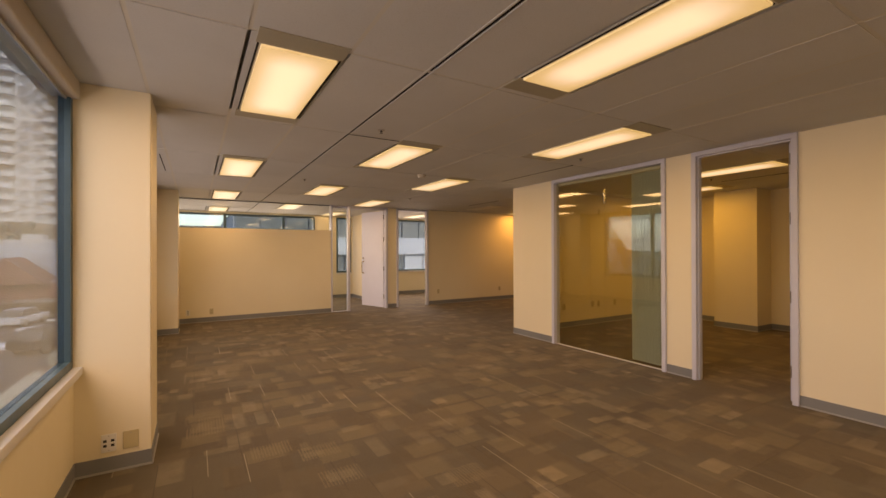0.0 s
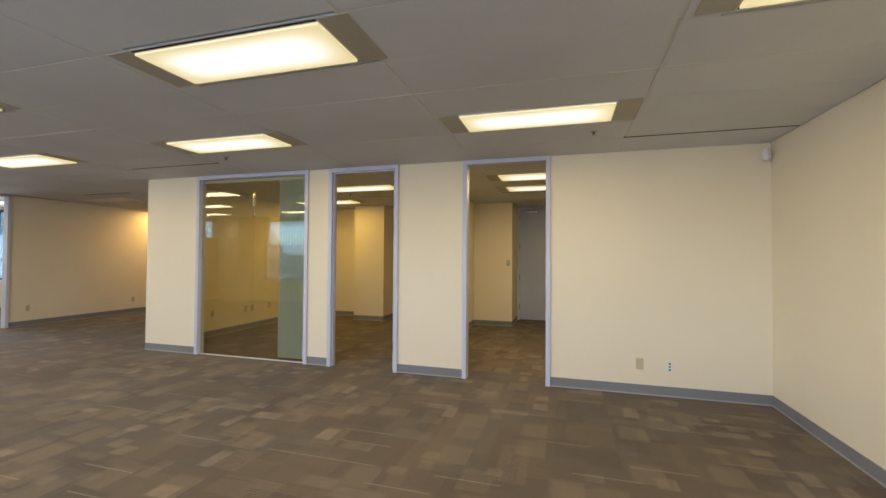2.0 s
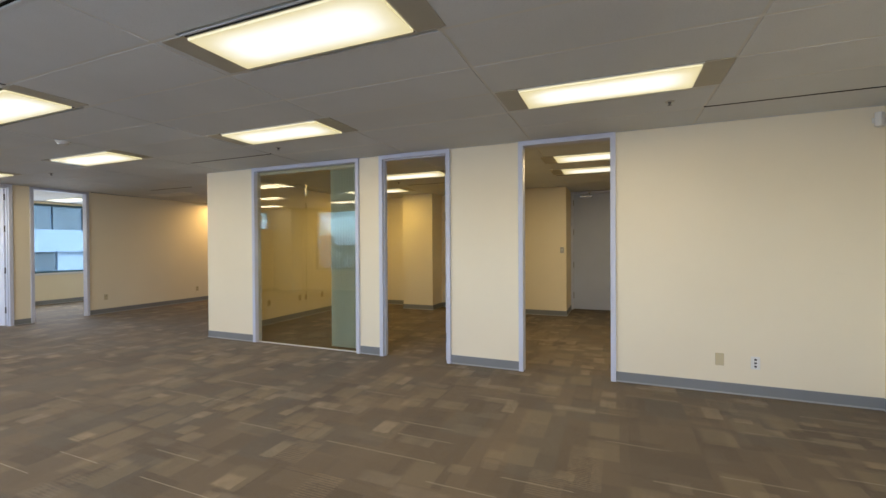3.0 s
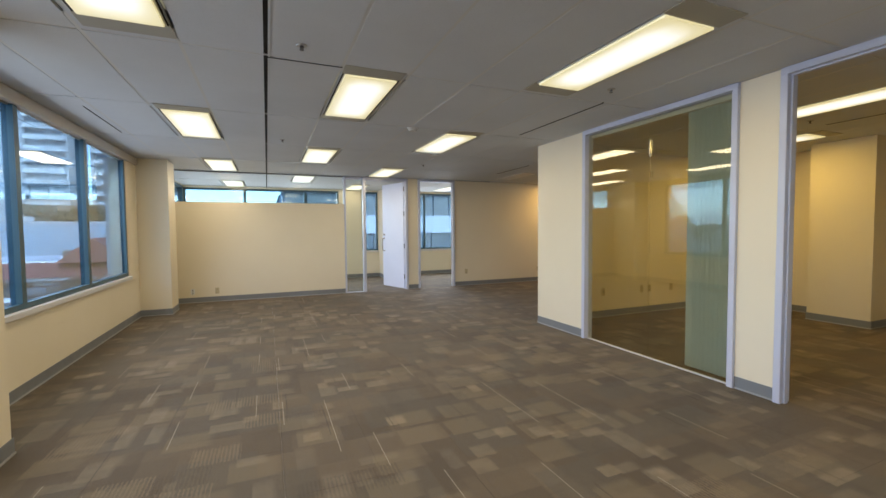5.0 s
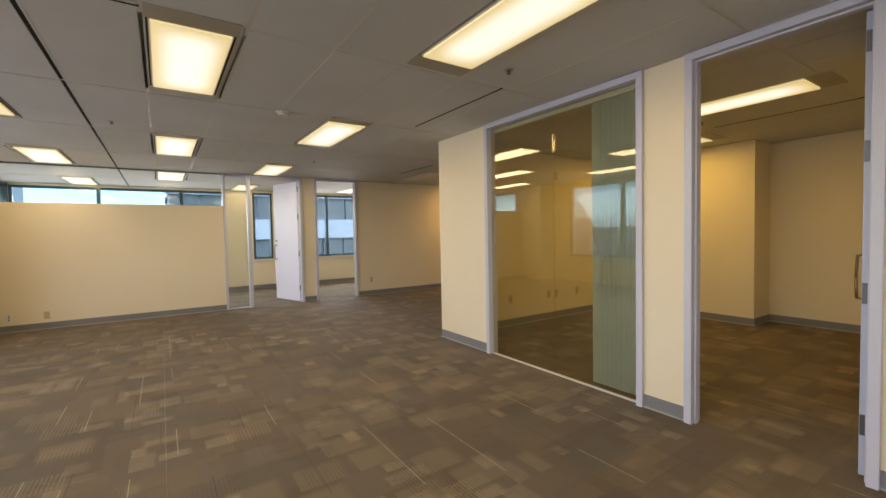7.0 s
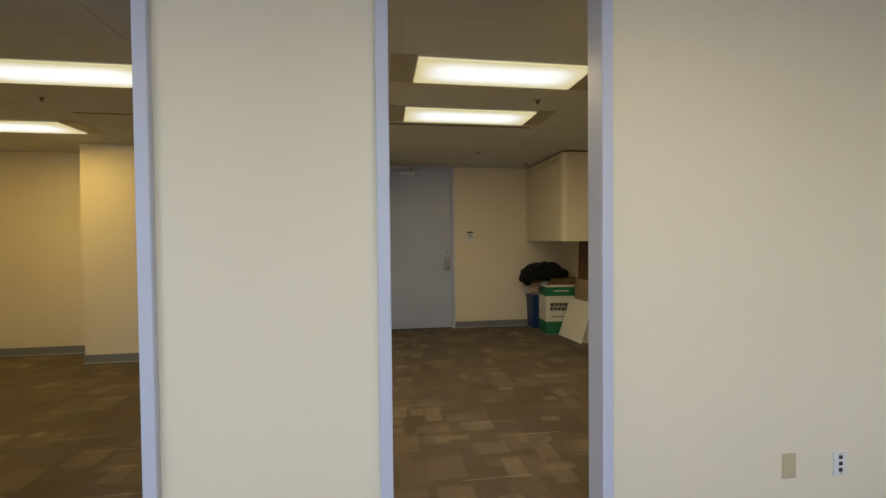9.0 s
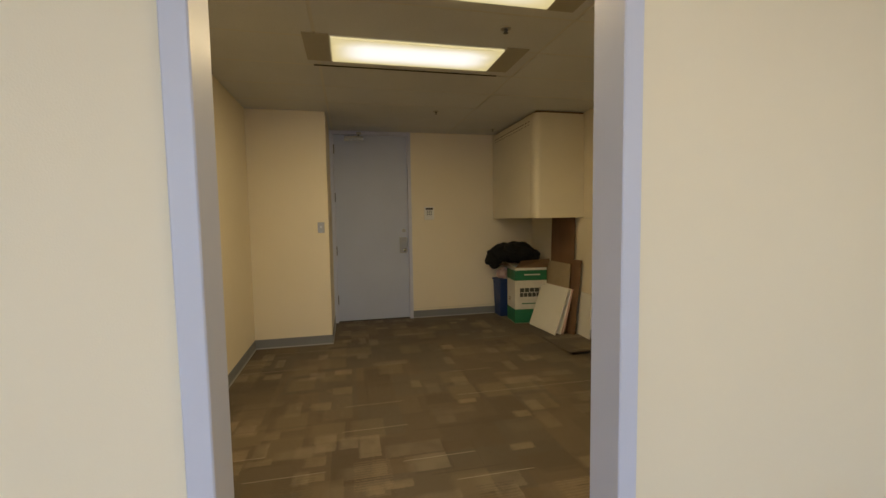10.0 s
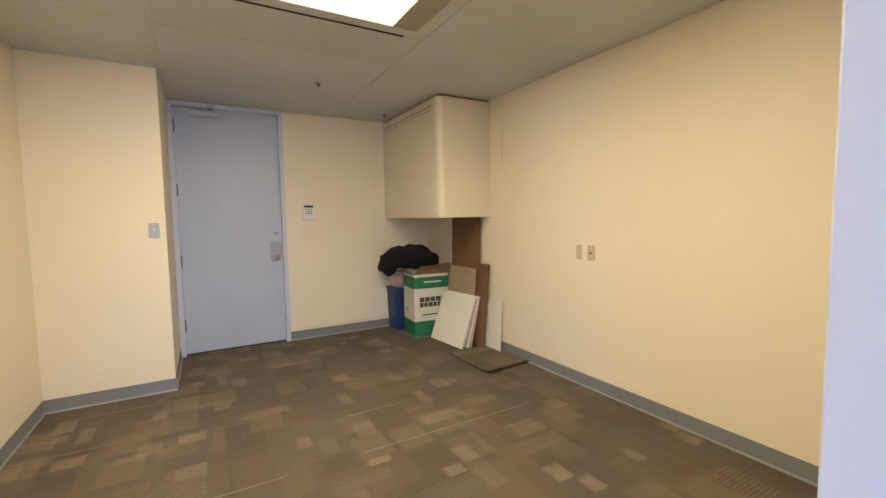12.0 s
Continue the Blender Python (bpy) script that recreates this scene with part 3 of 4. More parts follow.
# ---- ceiling lights ----
def ceiling_light(slotted):
    ob = thing("ceiling_light", "lit recessed fluorescent ceiling light with a pale lens", "ceiling light", "ceiling lights")
    x, y = LW / 2, LL / 2
    d = 0.035
    part("frame", boxes((-x, -x + 0.010, -y, y, -0.001, d), (x - 0.010, x, -y, y, -0.001, d), (-x + 0.010, x - 0.010, -y, -y + 0.010, -0.001, d), (-x + 0.010, x - 0.010, y - 0.010, y, -0.001, d)), TBAR, ob)
    part("lens", boxes((-x + 0.010, x - 0.010, -y + 0.010, y - 0.010, -0.014, 0.006)), LENS, ob, "glowing acrylic lens")
    for s in (-1, 1):
        part("end_plate", boxes((-x - 0.018, x + 0.018) + tuple(sorted((s * y, s * 0.75))) + (-0.003, 0.016)), ENDPLATE, ob, "tan metal end plate")
    part("housing", boxes((-x, x, -y, y, 0.09, 0.10)), TBAR, ob)
    for s in (-1, 1) if slotted else ():
        part("air_slot", boxes(tuple(sorted((s * (x + 0.002), s * (x + 0.011)))) + (-y + 0.01, y - 0.01, -0.0035, 0.03)), SLOT, ob, "black air slot beside the lens")
    return ob


def tubes(x, y):
    """The light that the tubes throw down through the lens; strength and colour are tuned per room, warmer behind the
    partition.
    """
    level, colour = 1.0, LAMP_COLOUR
    if x > 0 and 2.3 < y < 10.6:
        level, colour = (1.3, (1.0, 0.64, 0.12)) if y < 7 else (2.2, (1.0, 0.61, 0.2))
    elif y > 10.6:
        level = 0.35
    elif x > 0:
        level, colour = 1.45, (1.0, 0.77, 0.38)
    data = bpy.data.lights.new("tube_light", "AREA")
    data.shape, data.size, data.size_y = "RECTANGLE", LW - 0.03, LL - 0.03
    data.energy, data.color = LAMP * level, colour
    new("tube_light", data).matrix_world = pose(x, y, H - 0.017)


protos = {True: None, False: None}
for lx, ly in LIGHTS:
    slotted = lx < -2
    if protos[slotted] is None:
        protos[slotted] = ceiling_light(slotted)
        protos[slotted].matrix_basis = pose(lx, ly, H)
    else:
        copy_thing(protos[slotted], pose(lx, ly, H))
for lx, ly in LIGHTS:
    tubes(lx, ly)


# ---- doors ----
def pull_handle(parent, x, z, side, material):
    """A D-shaped pull bar on a leaf's face (the face at side * 0.022)."""
    y = side * 0.022
    pts = [(x, y, z - 0.15), (x, y + side * 0.05, z - 0.14), (x, y + side * 0.055, z), (x, y + side * 0.05, z + 0.14), (x, y, z + 0.15)]
    bm = bmesh.new()
    for p, q in zip(pts[:-1], pts[1:]):
        rod(bm, p, q, 0.009, 10)
    for p in pts[1:-1]:
        bmesh.ops.create_uvsphere(bm, u_segments=10, v_segments=6, radius=0.009, matrix=Matrix.Translation(p))
    handle = smooth(part("pull_handle", bm, material, parent, "curved metal pull handle"))
    for p in (pts[0], pts[-1]):
        part("rose", rod(bmesh.new(), p, (p[0], p[1] + side * 0.006, p[2]), 0.018, 16), material, handle)


def hinge(parent, z, material=HINGE):
    bm = rod(bmesh.new(), (-0.004, -0.026, z - 0.055), (-0.004, -0.026, z + 0.055), 0.008)
    box(bm, 0.0, 0.004, -0.02, 0.02, z - 0.055, z + 0.055)
    part("hinge", bm, material, parent, "dark steel hinge")


def swing_door(name, label, at, width, material, hinges, handles):
    ob = thing(name, label, "door", at=at)
    part("leaf", rounded(boxes((0.004, width, -0.022, 0.022, 0.008, 2.43)), 0.003, 2), material, ob)
    for z in hinges:
        hinge(ob, z)
    for s in handles:
        pull_handle(ob, width - 0.07, 1.0, s, BRASS)
        part("lock_cylinder", rod(bmesh.new(), (width - 0.07, s * 0.022, 1.24), (width - 0.07, s * 0.04, 1.24), 0.02, 16), BRASS, ob, "round metal lock cylinder")
    return ob


swing_door("office_door", "lilac-grey flush door standing open into the meeting room", pose(0.07, 2.374, 0, 0, 0, 9.0), 0.84, DOORPAINT, (0.28, 0.98, 1.72, 2.28), (1, -1))
swing_door("office_door", "pale lilac flush door standing half open at the end office", pose(-0.657, 10.49, 0, 0, 0, 108.5), 0.86, PALEDOOR, (0.28, 0.98, 1.72, 2.28), (1, -1))


def storage_door():
    ob = thing("storage_door", "closed lilac-grey flush door with a door closer", "door")
    x = 4.775
    part("leaf", rounded(boxes((x, x + 0.044, 0.411, 1.349, 0.012, 2.448)), 0.003, 2), DOORPAINT, ob)
    for z in (0.30, 0.95, 1.65, 2.27):
        bm = rod(bmesh.new(), (x - 0.006, 1.352, z - 0.06), (x - 0.006, 1.352, z + 0.06), 0.009)
        part("hinge", bm, HINGE, ob, "dark steel hinge")
    lock = part("lock_plate", rounded(boxes((x - 0.006, x, 0.43, 0.525, 0.895, 1.11)), 0.003, 2), LOCKSTEEL, ob, "worn steel lock plate")
    # black strip drawn in for the shade of the gap under the leaf
    part("door_gap_shade", boxes((x - 0.003, x + 0.04, 0.411, 1.349, 0.0012, 0.013)), DARKPL, ob, "black strip for the shade in the gap under the leaf")
    bm = rod(bmesh.new(), (x - 0.006, 0.470, 0.94), (x - 0.05, 0.470, 0.94), 0.012)
    bmesh.ops.create_uvsphere(bm, u_segments=16, v_segments=10, radius=0.026, matrix=Matrix.Translation((x - 0.058, 0.470, 0.94)))
    smooth(part("knob", bm, CHROME, lock, "steel knob"))
    part("guard", rounded(boxes((x - 0.02, x - 0.006, 0.418, 0.428, 0.91, 1.10)), 0.003, 2), STEEL, lock)
    part("deadbolt", rod(bmesh.new(), (x - 0.014, 0.465, 1.20), (x, 0.465, 1.20), 0.024, 20), LOCKSTEEL, ob, "round steel deadbolt")
    closer = thing("door_closer", "silver overhead door closer on the grey door", "door closer")
    part("closer_body", rounded(boxes((x - 0.055, x - 0.001, 0.97, 1.21, 2.375, 2.435)), 0.008, 3), STEEL, closer)
    part("cover", rounded(boxes((x - 0.063, x - 0.055, 0.965, 1.215, 2.372, 2.41)), 0.003, 2), CHROME, closer, "bright closer cover")
    bm = rod(bmesh.new(), (x - 0.03, 1.03, 2.435), (x - 0.03, 1.03, 2.462), 0.013)
    box(bm, x - 0.085, x - 0.02, 1.018, 1.042, 2.455, 2.465)
    part("arm", bm, HINGE, closer, "dark steel closer arm")
    part("bracket", boxes((x - 0.09, 4.721, 1.0, 1.06, 2.452, 2.478)), STEEL, closer)


storage_door()


# ---- wall fittings ----
def plate(name, label, category, at, material, w=0.07, h=0.115, face="blank", group=""):
    """A wall plate: local x across, z up, facing -y."""
    ob = thing(name, label, category, group, at)
    part("cover_plate", rounded(boxes((-w / 2, w / 2, -0.007, 0, -h / 2, h / 2)), 0.003, 2), material, ob)
    if face == "duplex":
        for z in (-0.022, 0.022):
            s = part("socket", rounded(boxes((-0.016, 0.016, -0.009, -0.006, z - 0.013, z + 0.013)), 0.002, 1), WHITEPL if material is WHITEPL else IVORY, ob)
            part("slots", boxes((-0.008, -0.005, -0.0098, -0.0085, z - 0.005, z + 0.006), (0.005, 0.008, -0.0098, -0.0085, z - 0.005, z + 0.006)), DARKPL, s)
    elif face == "jacks":
        n = 3 if w < 0.075 else 2
        for i in range(n):
            for xx in ((0.0,) if n == 3 else (-0.02, 0.02)):
                z = (i - (n - 1) / 2) * 0.03
                part("data_jack", boxes((xx - 0.009, xx + 0.009, -0.0095, -0.006, z - 0.008, z + 0.008)), DARKPL, ob, "black data jack")
    elif face == "toggle":
        part("toggle", rounded(boxes((-0.006, 0.006, -0.022, -0.006, -0.004, 0.016)), 0.002, 1), WHITEPL, ob)
    elif face == "socket":
        part("socket", rounded(boxes((-0.017, 0.017, -0.010, -0.006, -0.034, 0.034)), 0.002, 1), IVORY, ob)
        part("switch_insert", boxes((-0.010, 0.010, -0.0115, -0.009, -0.008, 0.006)), DARKPL, ob)
    for z in (-h / 2 + 0.012, h / 2 - 0.012):
        part("screw", rod(bmesh.new(), (0, -0.0085, z), (0, -0.0065, z), 0.003, 8), STEEL, ob)
    return ob


W_EAST = lambda y, z: pose(-0.0005, y, z, 0, 0, -90)      # on the partition, facing the main room
plate("wall_plate", "ivory blank wall plate low on the cream wall", "wall plate", W_EAST(-0.365, 0.31), IVORY)
plate("data_outlet", "white data outlet with black jacks on the cream wall", "outlet", W_EAST(-0.64, 0.30), WHITEPL, face="jacks")
plate("data_outlet", "white four-jack data outlet on the window column", "outlet", pose(-5.225, 4.1095, 0.19), WHITEPL, 0.08, 0.115, "jacks")
plate("wall_plate", "beige blank wall plate on the window column", "wall plate", pose(-5.11, 4.1095, 0.19), IVORY, 0.085, 0.115)
plate("power_outlet", "white power outlet low on the part-height wall", "outlet", pose(-4.87, 10.3995, 0.21), WHITEPL, face="jacks", group="wall outlets")
def cable_stub():
    ob = thing("cable_stub", "short black cable stub on the wall above the base", "cable", at=pose(-5.17, 10.3995, 0.13))
    bm = rod(bmesh.new(), (0.0, 0.0, 0.02), (0.0, -0.02, 0.03), 0.008, 8)
    rod(bm, (0.0, -0.02, 0.03), (0.035, -0.03, 0.06), 0.008, 8)
    smooth(part("cable", bm, DARKPL, ob))
    part("plug", rounded(boxes((0.025, 0.055, -0.042, -0.018, 0.05, 0.085)), 0.004, 1), DARKPL, ob, "black cable plug")


cable_stub()
plate("power_outlet", "beige power outlet low on the part-height wall", "outlet", pose(-4.46, 10.3995, 0.21), IVORY, face="duplex", group="wall outlets")
plate("power_outlet", "ivory power outlet on the corridor wall", "outlet", pose(0.86, 10.3995, 0.34), IVORY, face="duplex", group="wall outlets")
plate("power_outlet", "ivory power outlet on the corridor wall", "outlet", pose(2.93, 10.3995, 0.32), IVORY, face="duplex", group="wall outlets")
plate("power_outlet", "ivory outlet with dark sockets on the meeting room wall", "outlet", pose(1.11, 6.1895, 0.38), IVORY, face="socket", group="wall outlets")
for bx in (1.89, 2.06, 2.55):
    plate("power_outlet", "ivory power outlet low on the meeting room wall", "outlet", pose(bx, 6.1895, 0.38), IVORY, face="duplex", group="wall outlets")
plate("wall_sensor", "small ivory sensor high on the meeting room wall", "sensor", pose(2.08, 6.1895, 2.18), IVORY, 0.07, 0.115)
plate("light_switch", "steel light switch plate beside the grey door", "light switch", pose(3.7995, 1.478, 1.276, 0, 0, -90), STEEL, face="toggle")
plate("wall_plate", "ivory blank plate on the storage room wall", "wall plate", pose(2.215, -1.3895, 1.055, 0, 0, 180), IVORY, 0.05, 0.115)
plate("power_outlet", "ivory outlet with a dark insert on the storage wall", "outlet", pose(2.095, -1.3895, 1.055, 0, 0, 180), IVORY, face="socket", group="wall outlets")


def keypad():
    ob = thing("alarm_keypad", "white alarm keypad with a dark display beside the door", "keypad", at=pose(4.7395, 0.12, 1.43, 0, 0, -90))
    part("keypad_body", rounded(boxes((-0.065, 0.065, -0.027, 0, -0.09, 0.085)), 0.006, 2), WHITEPL, ob)
    part("display", boxes((-0.05, 0.05, -0.0285, -0.0265, 0.045, 0.07)), DARKPL, ob, "dark display strip")
    for r in range(4):
        for c in range(3):
            x, z = (c - 1) * 0.026, 0.025 - r * 0.022
            part("key", boxes((x - 0.009, x + 0.009, -0.0295, -0.0265, z - 0.007, z + 0.007)), BASE if r < 3 else SILL, ob)


keypad()


def motion_sensor():
    ob = thing("motion_sensor", "small white motion sensor in the room corner", "sensor", at=pose(-0.05, SOUTH + 0.05, 2.38, 0, 0, 135))
    bm = boxes((-0.035, 0.035, -0.03, 0.02, -0.06, 0.06))
    part("sensor_body", rounded(bm, 0.014, 3), WHITEPL, ob)
    part("sensor_lens", rounded(boxes((-0.024, 0.024, 0.018, 0.026, -0.045, 0.005)), 0.004, 2), SILL, ob)
    part("bracket", boxes((-0.012, 0.012, -0.05, -0.028, -0.02, 0.02)), WHITEPL, ob)


motion_sensor()


def sprinkler(x, y):
    ob = thing("sprinkler", "small chrome sprinkler head in the ceiling", "sprinkler", "ceiling sprinklers", pose(x, y, H))
    ob.scale = (0.8, 0.8, 0.8)
    part("escutcheon", smooth_cone(0.042, 0.038, 0.006, -0.003), STEEL, ob, "bright chrome ring")
    bm = rod(bmesh.new(), (0, 0, -0.006), (0, 0, -0.022), 0.014)
    rod(bm, (-0.012, 0, -0.012), (-0.008, 0, -0.034), 0.003, 6)
    rod(bm, (0.012, 0, -0.012), (0.008, 0, -0.034), 0.003, 6)
    part("nozzle", bm, HINGE, ob, "dark steel nozzle")
    part("deflector", rod(bmesh.new(), (0, 0, -0.034), (0, 0, -0.037), 0.019, 12), HINGE, ob)


def smooth_cone(r1, r2, depth, z):
    bm = bmesh.new()
    bmesh.ops.create_cone(bm, cap_ends=True, segments=24, radius1=r2, radius2=r1, depth=depth, matrix=Matrix.Translation((0, 0, z)))
    return bm


for sx, sy in ((-3.32, 4.14), (-0.86, 4.06), (-0.81, 0.125), (1.61, 0.215), (3.61, 0.237), (2.0, 4.06), (-0.95, 8.4), (-3.34, 7.07), (4.37, -0.67)):
    sprinkler(sx, sy)


def smoke_detector():
    ob = thing("smoke_detector", "round white smoke detector on the ceiling", "smoke detector", at=pose(-1.985, 5.915, H))
    part("base_ring", smooth_cone(0.066, 0.066, 0.012, -0.006), TBAR, ob)
    part("sensing_dome", smooth_cone(0.056, 0.044, 0.024, -0.024), TBAR, ob, "pale grey plastic dome")


smoke_detector()


def ceiling_slot(name, x0, x1, y0, y1, label):
    solid(name, boxes((x0, x1, y0, y1, H - 0.002, H + 0.02)), SLOT, label, "air slot", kind="")


for a in ((-0.645, -0.63, 4.38, 5.775), (-0.56, -0.545, -1.50, -0.152), (-5.085, -5.075, 6.2, 7.3), (2.43, 2.444, -0.02, 1.40), (2.39, 2.402, 2.6, 4.1), (0.90, 0.915, 7.85, 9.0)):
    ceiling_slot("air_slot", *a, "thin black linear air slot in the ceiling")
ceiling_slot("air_slot", GX - PX, GX, 4.40, 4.414, "short black gap between two ceiling panels")
ceiling_slot("air_slot", 0.6, 1.5, 10.37, 10.384, "short black gap along the corridor ceiling edge")


def dead_light(x, y):
    ob = thing("ceiling_light", "unlit recessed ceiling light with a pale lens", "ceiling light", "ceiling lights", pose(x, y, H))
    part("frame", boxes((-0.2, 0.2, -0.565, 0.565, -0.006, -0.001)), TBAR, ob)
    part("lens", rounded(boxes((-0.185, 0.185, -0.55, 0.55, -0.012, -0.006)), 0.002, 1), SILL, ob, "unlit pale acrylic lens")


dead_light(1.5, 9.2)


# ---- vertical blind behind the glass screen ----
def vertical_blind():
    ob = thing("vertical_blind", "grey-green vertical blind drawn to one side of the glass", "blind")
    part("headrail", boxes((0.06, 0.10, 3.60, 5.30, 2.405, 2.445)), SILL, ob, "pale headrail")
    rng = random.Random(8)
    n = 10
    for i in range(n):
        y = 3.63 + i * 0.043
        bm = bmesh.new()
        a = radians(87 + rng.uniform(-3, 3))
        for k in range(4):
            u = -0.044 + 0.0293 * k
            v = 0.0038 * (1 - (u / 0.044) ** 2)
            for z in (0.03 + rng.uniform(0, 0.003), 2.40):
                bm.verts.new((0.082 + u * math.cos(a) * 0.6 + v * math.sin(a), y + u * math.sin(a) - v * math.cos(a), z))
        bm.verts.ensure_lookup_table()
        for k in range(3):
            bm.faces.new([bm.verts[i2] for i2 in (2 * k, 2 * k + 2, 2 * k + 3, 2 * k + 1)])
        bmesh.ops.solidify(bm, geom=bm.faces[:], thickness=0.0012)
        part("slat", bm, BLIND, ob)


vertical_blind()


# ---- storage corner ----
def wall_cabinet():
    ob = thing("wall_cabinet", "cream laminate wall cabinet hung under the ceiling", "cabinet")
    bm = boxes((3.38, 4.738, -1.388, -0.80, 1.342, 2.478))
    edge = [e for e in bm.edges if abs(e.verts[0].co.x - 3.38) < 1e-4 and abs(e.verts[1].co.x - 3.38) < 1e-4 and abs(e.verts[0].co.y + 0.8) < 1e-4 and abs(e.verts[1].co.y + 0.8) < 1e-4]
    bmesh.ops.bevel(bm, geom=edge, offset=0.07, segments=6, profile=0.5, affect="EDGES")
    part("body", bm, CABINET, ob)
    # dark brown strip puts the shade above the cabinet in as colour
    part("shadow_gap", boxes((3.40, 4.738, -1.388, -0.83, 2.478, 2.499)), DARKCARD, ob, "dark strip for the shade between cabinet and ceiling")
    part("front_panel", boxes((3.50, 4.73, -0.8, -0.797, 1.352, 2.335)), CABINET, ob)
    for k in range(16):
        part("vent_slot", boxes((3.52 + k * 0.072, 3.57 + k * 0.072, -0.8005, -0.797, 2.405, 2.413)), DARKCARD, ob)
    for k in range(14):
        part("vent_slot", boxes((3.53 + k * 0.082, 3.575 + k * 0.082, -0.8005, -0.797, 2.372, 2.378)), DARKCARD, ob)
    part("wall_batten", boxes((3.19, 3.38, -1.389, -1.380, 1.325, 1.340)), CABINET, ob)


wall_cabinet()


def recycling_box():
    m = pose(4.075, -0.85, 0, 0, 0, -95)
    ob = thing("recycling_box", "white and green recycling box with open brown flaps", "box", at=m)
    w, d, h = 0.42, 0.34, 0.71
    t = 0.005
    bm = boxes((0, w, 0, t, 0, h), (0, w, d - t, d, 0, h), (0, t, t, d - t, 0, h), (w - t, w, t, d - t, 0, h), (t, w - t, t, d - t, 0, t))
    part("carton", bm, BOXWHITE, ob)
    for z0, z1, lab in ((0.004, 0.18, "green printed lower band"), (0.55, 0.68, "green printed upper band")):
        e = 0.0015
        part("printed_band", boxes((-e, w + e, -e, 0, z0, z1), (-e, w + e, d, d + e, z0, z1), (-e, 0, 0, d, z0, z1), (w, w + e, 0, d, z0, z1)), BOXGREEN, ob, lab)
    rng = random.Random(3)
    for z in (0.425, 0.365):
        x = 0.065
        for i in range(6 if z < 0.4 else 5):
            ww = (0.048 if z < 0.4 else 0.058) + rng.uniform(-0.004, 0.004)
            part("print_bar", boxes((x, x + ww, -0.002, 0, z - 0.026, z + 0.026)), INK, ob)
            x += ww + 0.008
    part("print_bar", boxes((0.09, 0.30, -0.002, 0, 0.245, 0.258)), BOXGREEN, ob)
    part("print_bar", boxes((0.12, 0.33, -0.003, -0.0015, 0.615, 0.63)), BOXWHITE, ob)
    part("print_bar", boxes((-0.002, 0, 0.20, 0.27, 0.27, 0.285), (-0.002, 0, 0.18, 0.27, 0.30, 0.31)), BROWN, ob)
    for nm, pts in (("flap", [(0.0, 0.0, h), (w, 0.0, h), (w + 0.03, -0.03, h + 0.115), (0.06, -0.07, h + 0.10)]), ("flap", [(0.0, d, h), (0.0, 0.0, h), (-0.13, -0.02, h + 0.085), (-0.15, d - 0.08, h + 0.02)]),
                    ("flap", [(w, 0.0, h), (w, d, h), (w + 0.12, d - 0.03, h + 0.09), (w + 0.13, 0.03, h + 0.08)])):
        bm = bmesh.new()
        bm.faces.new([bm.verts.new(p) for p in pts])
        bmesh.ops.solidify(bm, geom=bm.faces[:], thickness=0.006)
        part(nm, bm, BROWN, ob, "bent brown cardboard flap")
    return ob


recycling_box()


def jacket():
    """A heap of folded cloth: overlapping swells with creases, one sleeve hanging over the edge."""
    bm = bmesh.new()
    for c, size in (((4.40, -1.03, 0.88), (0.16, 0.21, 0.13)), ((4.47, -0.86, 0.88), (0.16, 0.17, 0.12)), ((4.40, -1.19, 0.82), (0.13, 0.12, 0.08)),
                    ((4.50, -0.73, 0.80), (0.10, 0.10, 0.13)), ((4.36, -0.93, 0.935), (0.11, 0.13, 0.075))):
        bmesh.ops.create_icosphere(bm, subdivisions=4, radius=1, matrix=Matrix.Translation(c) @ Matrix.Diagonal((*size, 1)))
    bm.normal_update()
    for v in bm.verts:
        q = Vector((v.co.x * 1.2, v.co.y * 0.8, v.co.z * 1.6))
        n = noise.noise(q * 6) * 0.04 + abs(noise.noise(q * 13 + Vector((3, 1, 2)))) * 0.05
        v.co += v.normal * n
        v.co.x = min(v.co.x, 4.725)
    ob = tagged(new("jacket", mesh_of("jacket", bm, BLACKCLOTH)), "crumpled black jacket heaped on the recycling box", "clothing")
    smooth(ob)


jacket()


def blue_bin():
    ob = thing("waste_bin", "dark blue plastic bin behind the recycling box", "bin", at=pose(4.595, -0.905, 0, 0, 0, 4))
    bm = bmesh.new()
    vs = box(bm, -0.12, 0.12, -0.12, 0.12, 0, 0.50)
    for v in vs[:4]:
        v.co.x *= 0.86
        v.co.y *= 0.86
    part("bin_body", rounded(bm, 0.015, 2), BLUE, ob)
    part("rim", rounded(boxes((-0.128, 0.128, -0.128, 0.128, 0.49, 0.515)), 0.006, 2), BLUE, ob)
    bag = thing("paper_bundle", "crumpled pale pink and white paper in the blue bin", "paper", at=pose(4.595, -0.905, 0.515))
    bm = bmesh.new()
    bmesh.ops.create_icosphere(bm, subdivisions=3, radius=1, matrix=Matrix.Translation((0, 0, 0.06)) @ Matrix.Diagonal((0.11, 0.11, 0.085, 1)))
    for v in bm.verts:
        v.co += v.normal * noise.noise(v.co * 24) * 0.03
        v.co.z = max(v.co.z, 0.0)
    part("paper", bm, PINKISH, bag)


blue_bin()


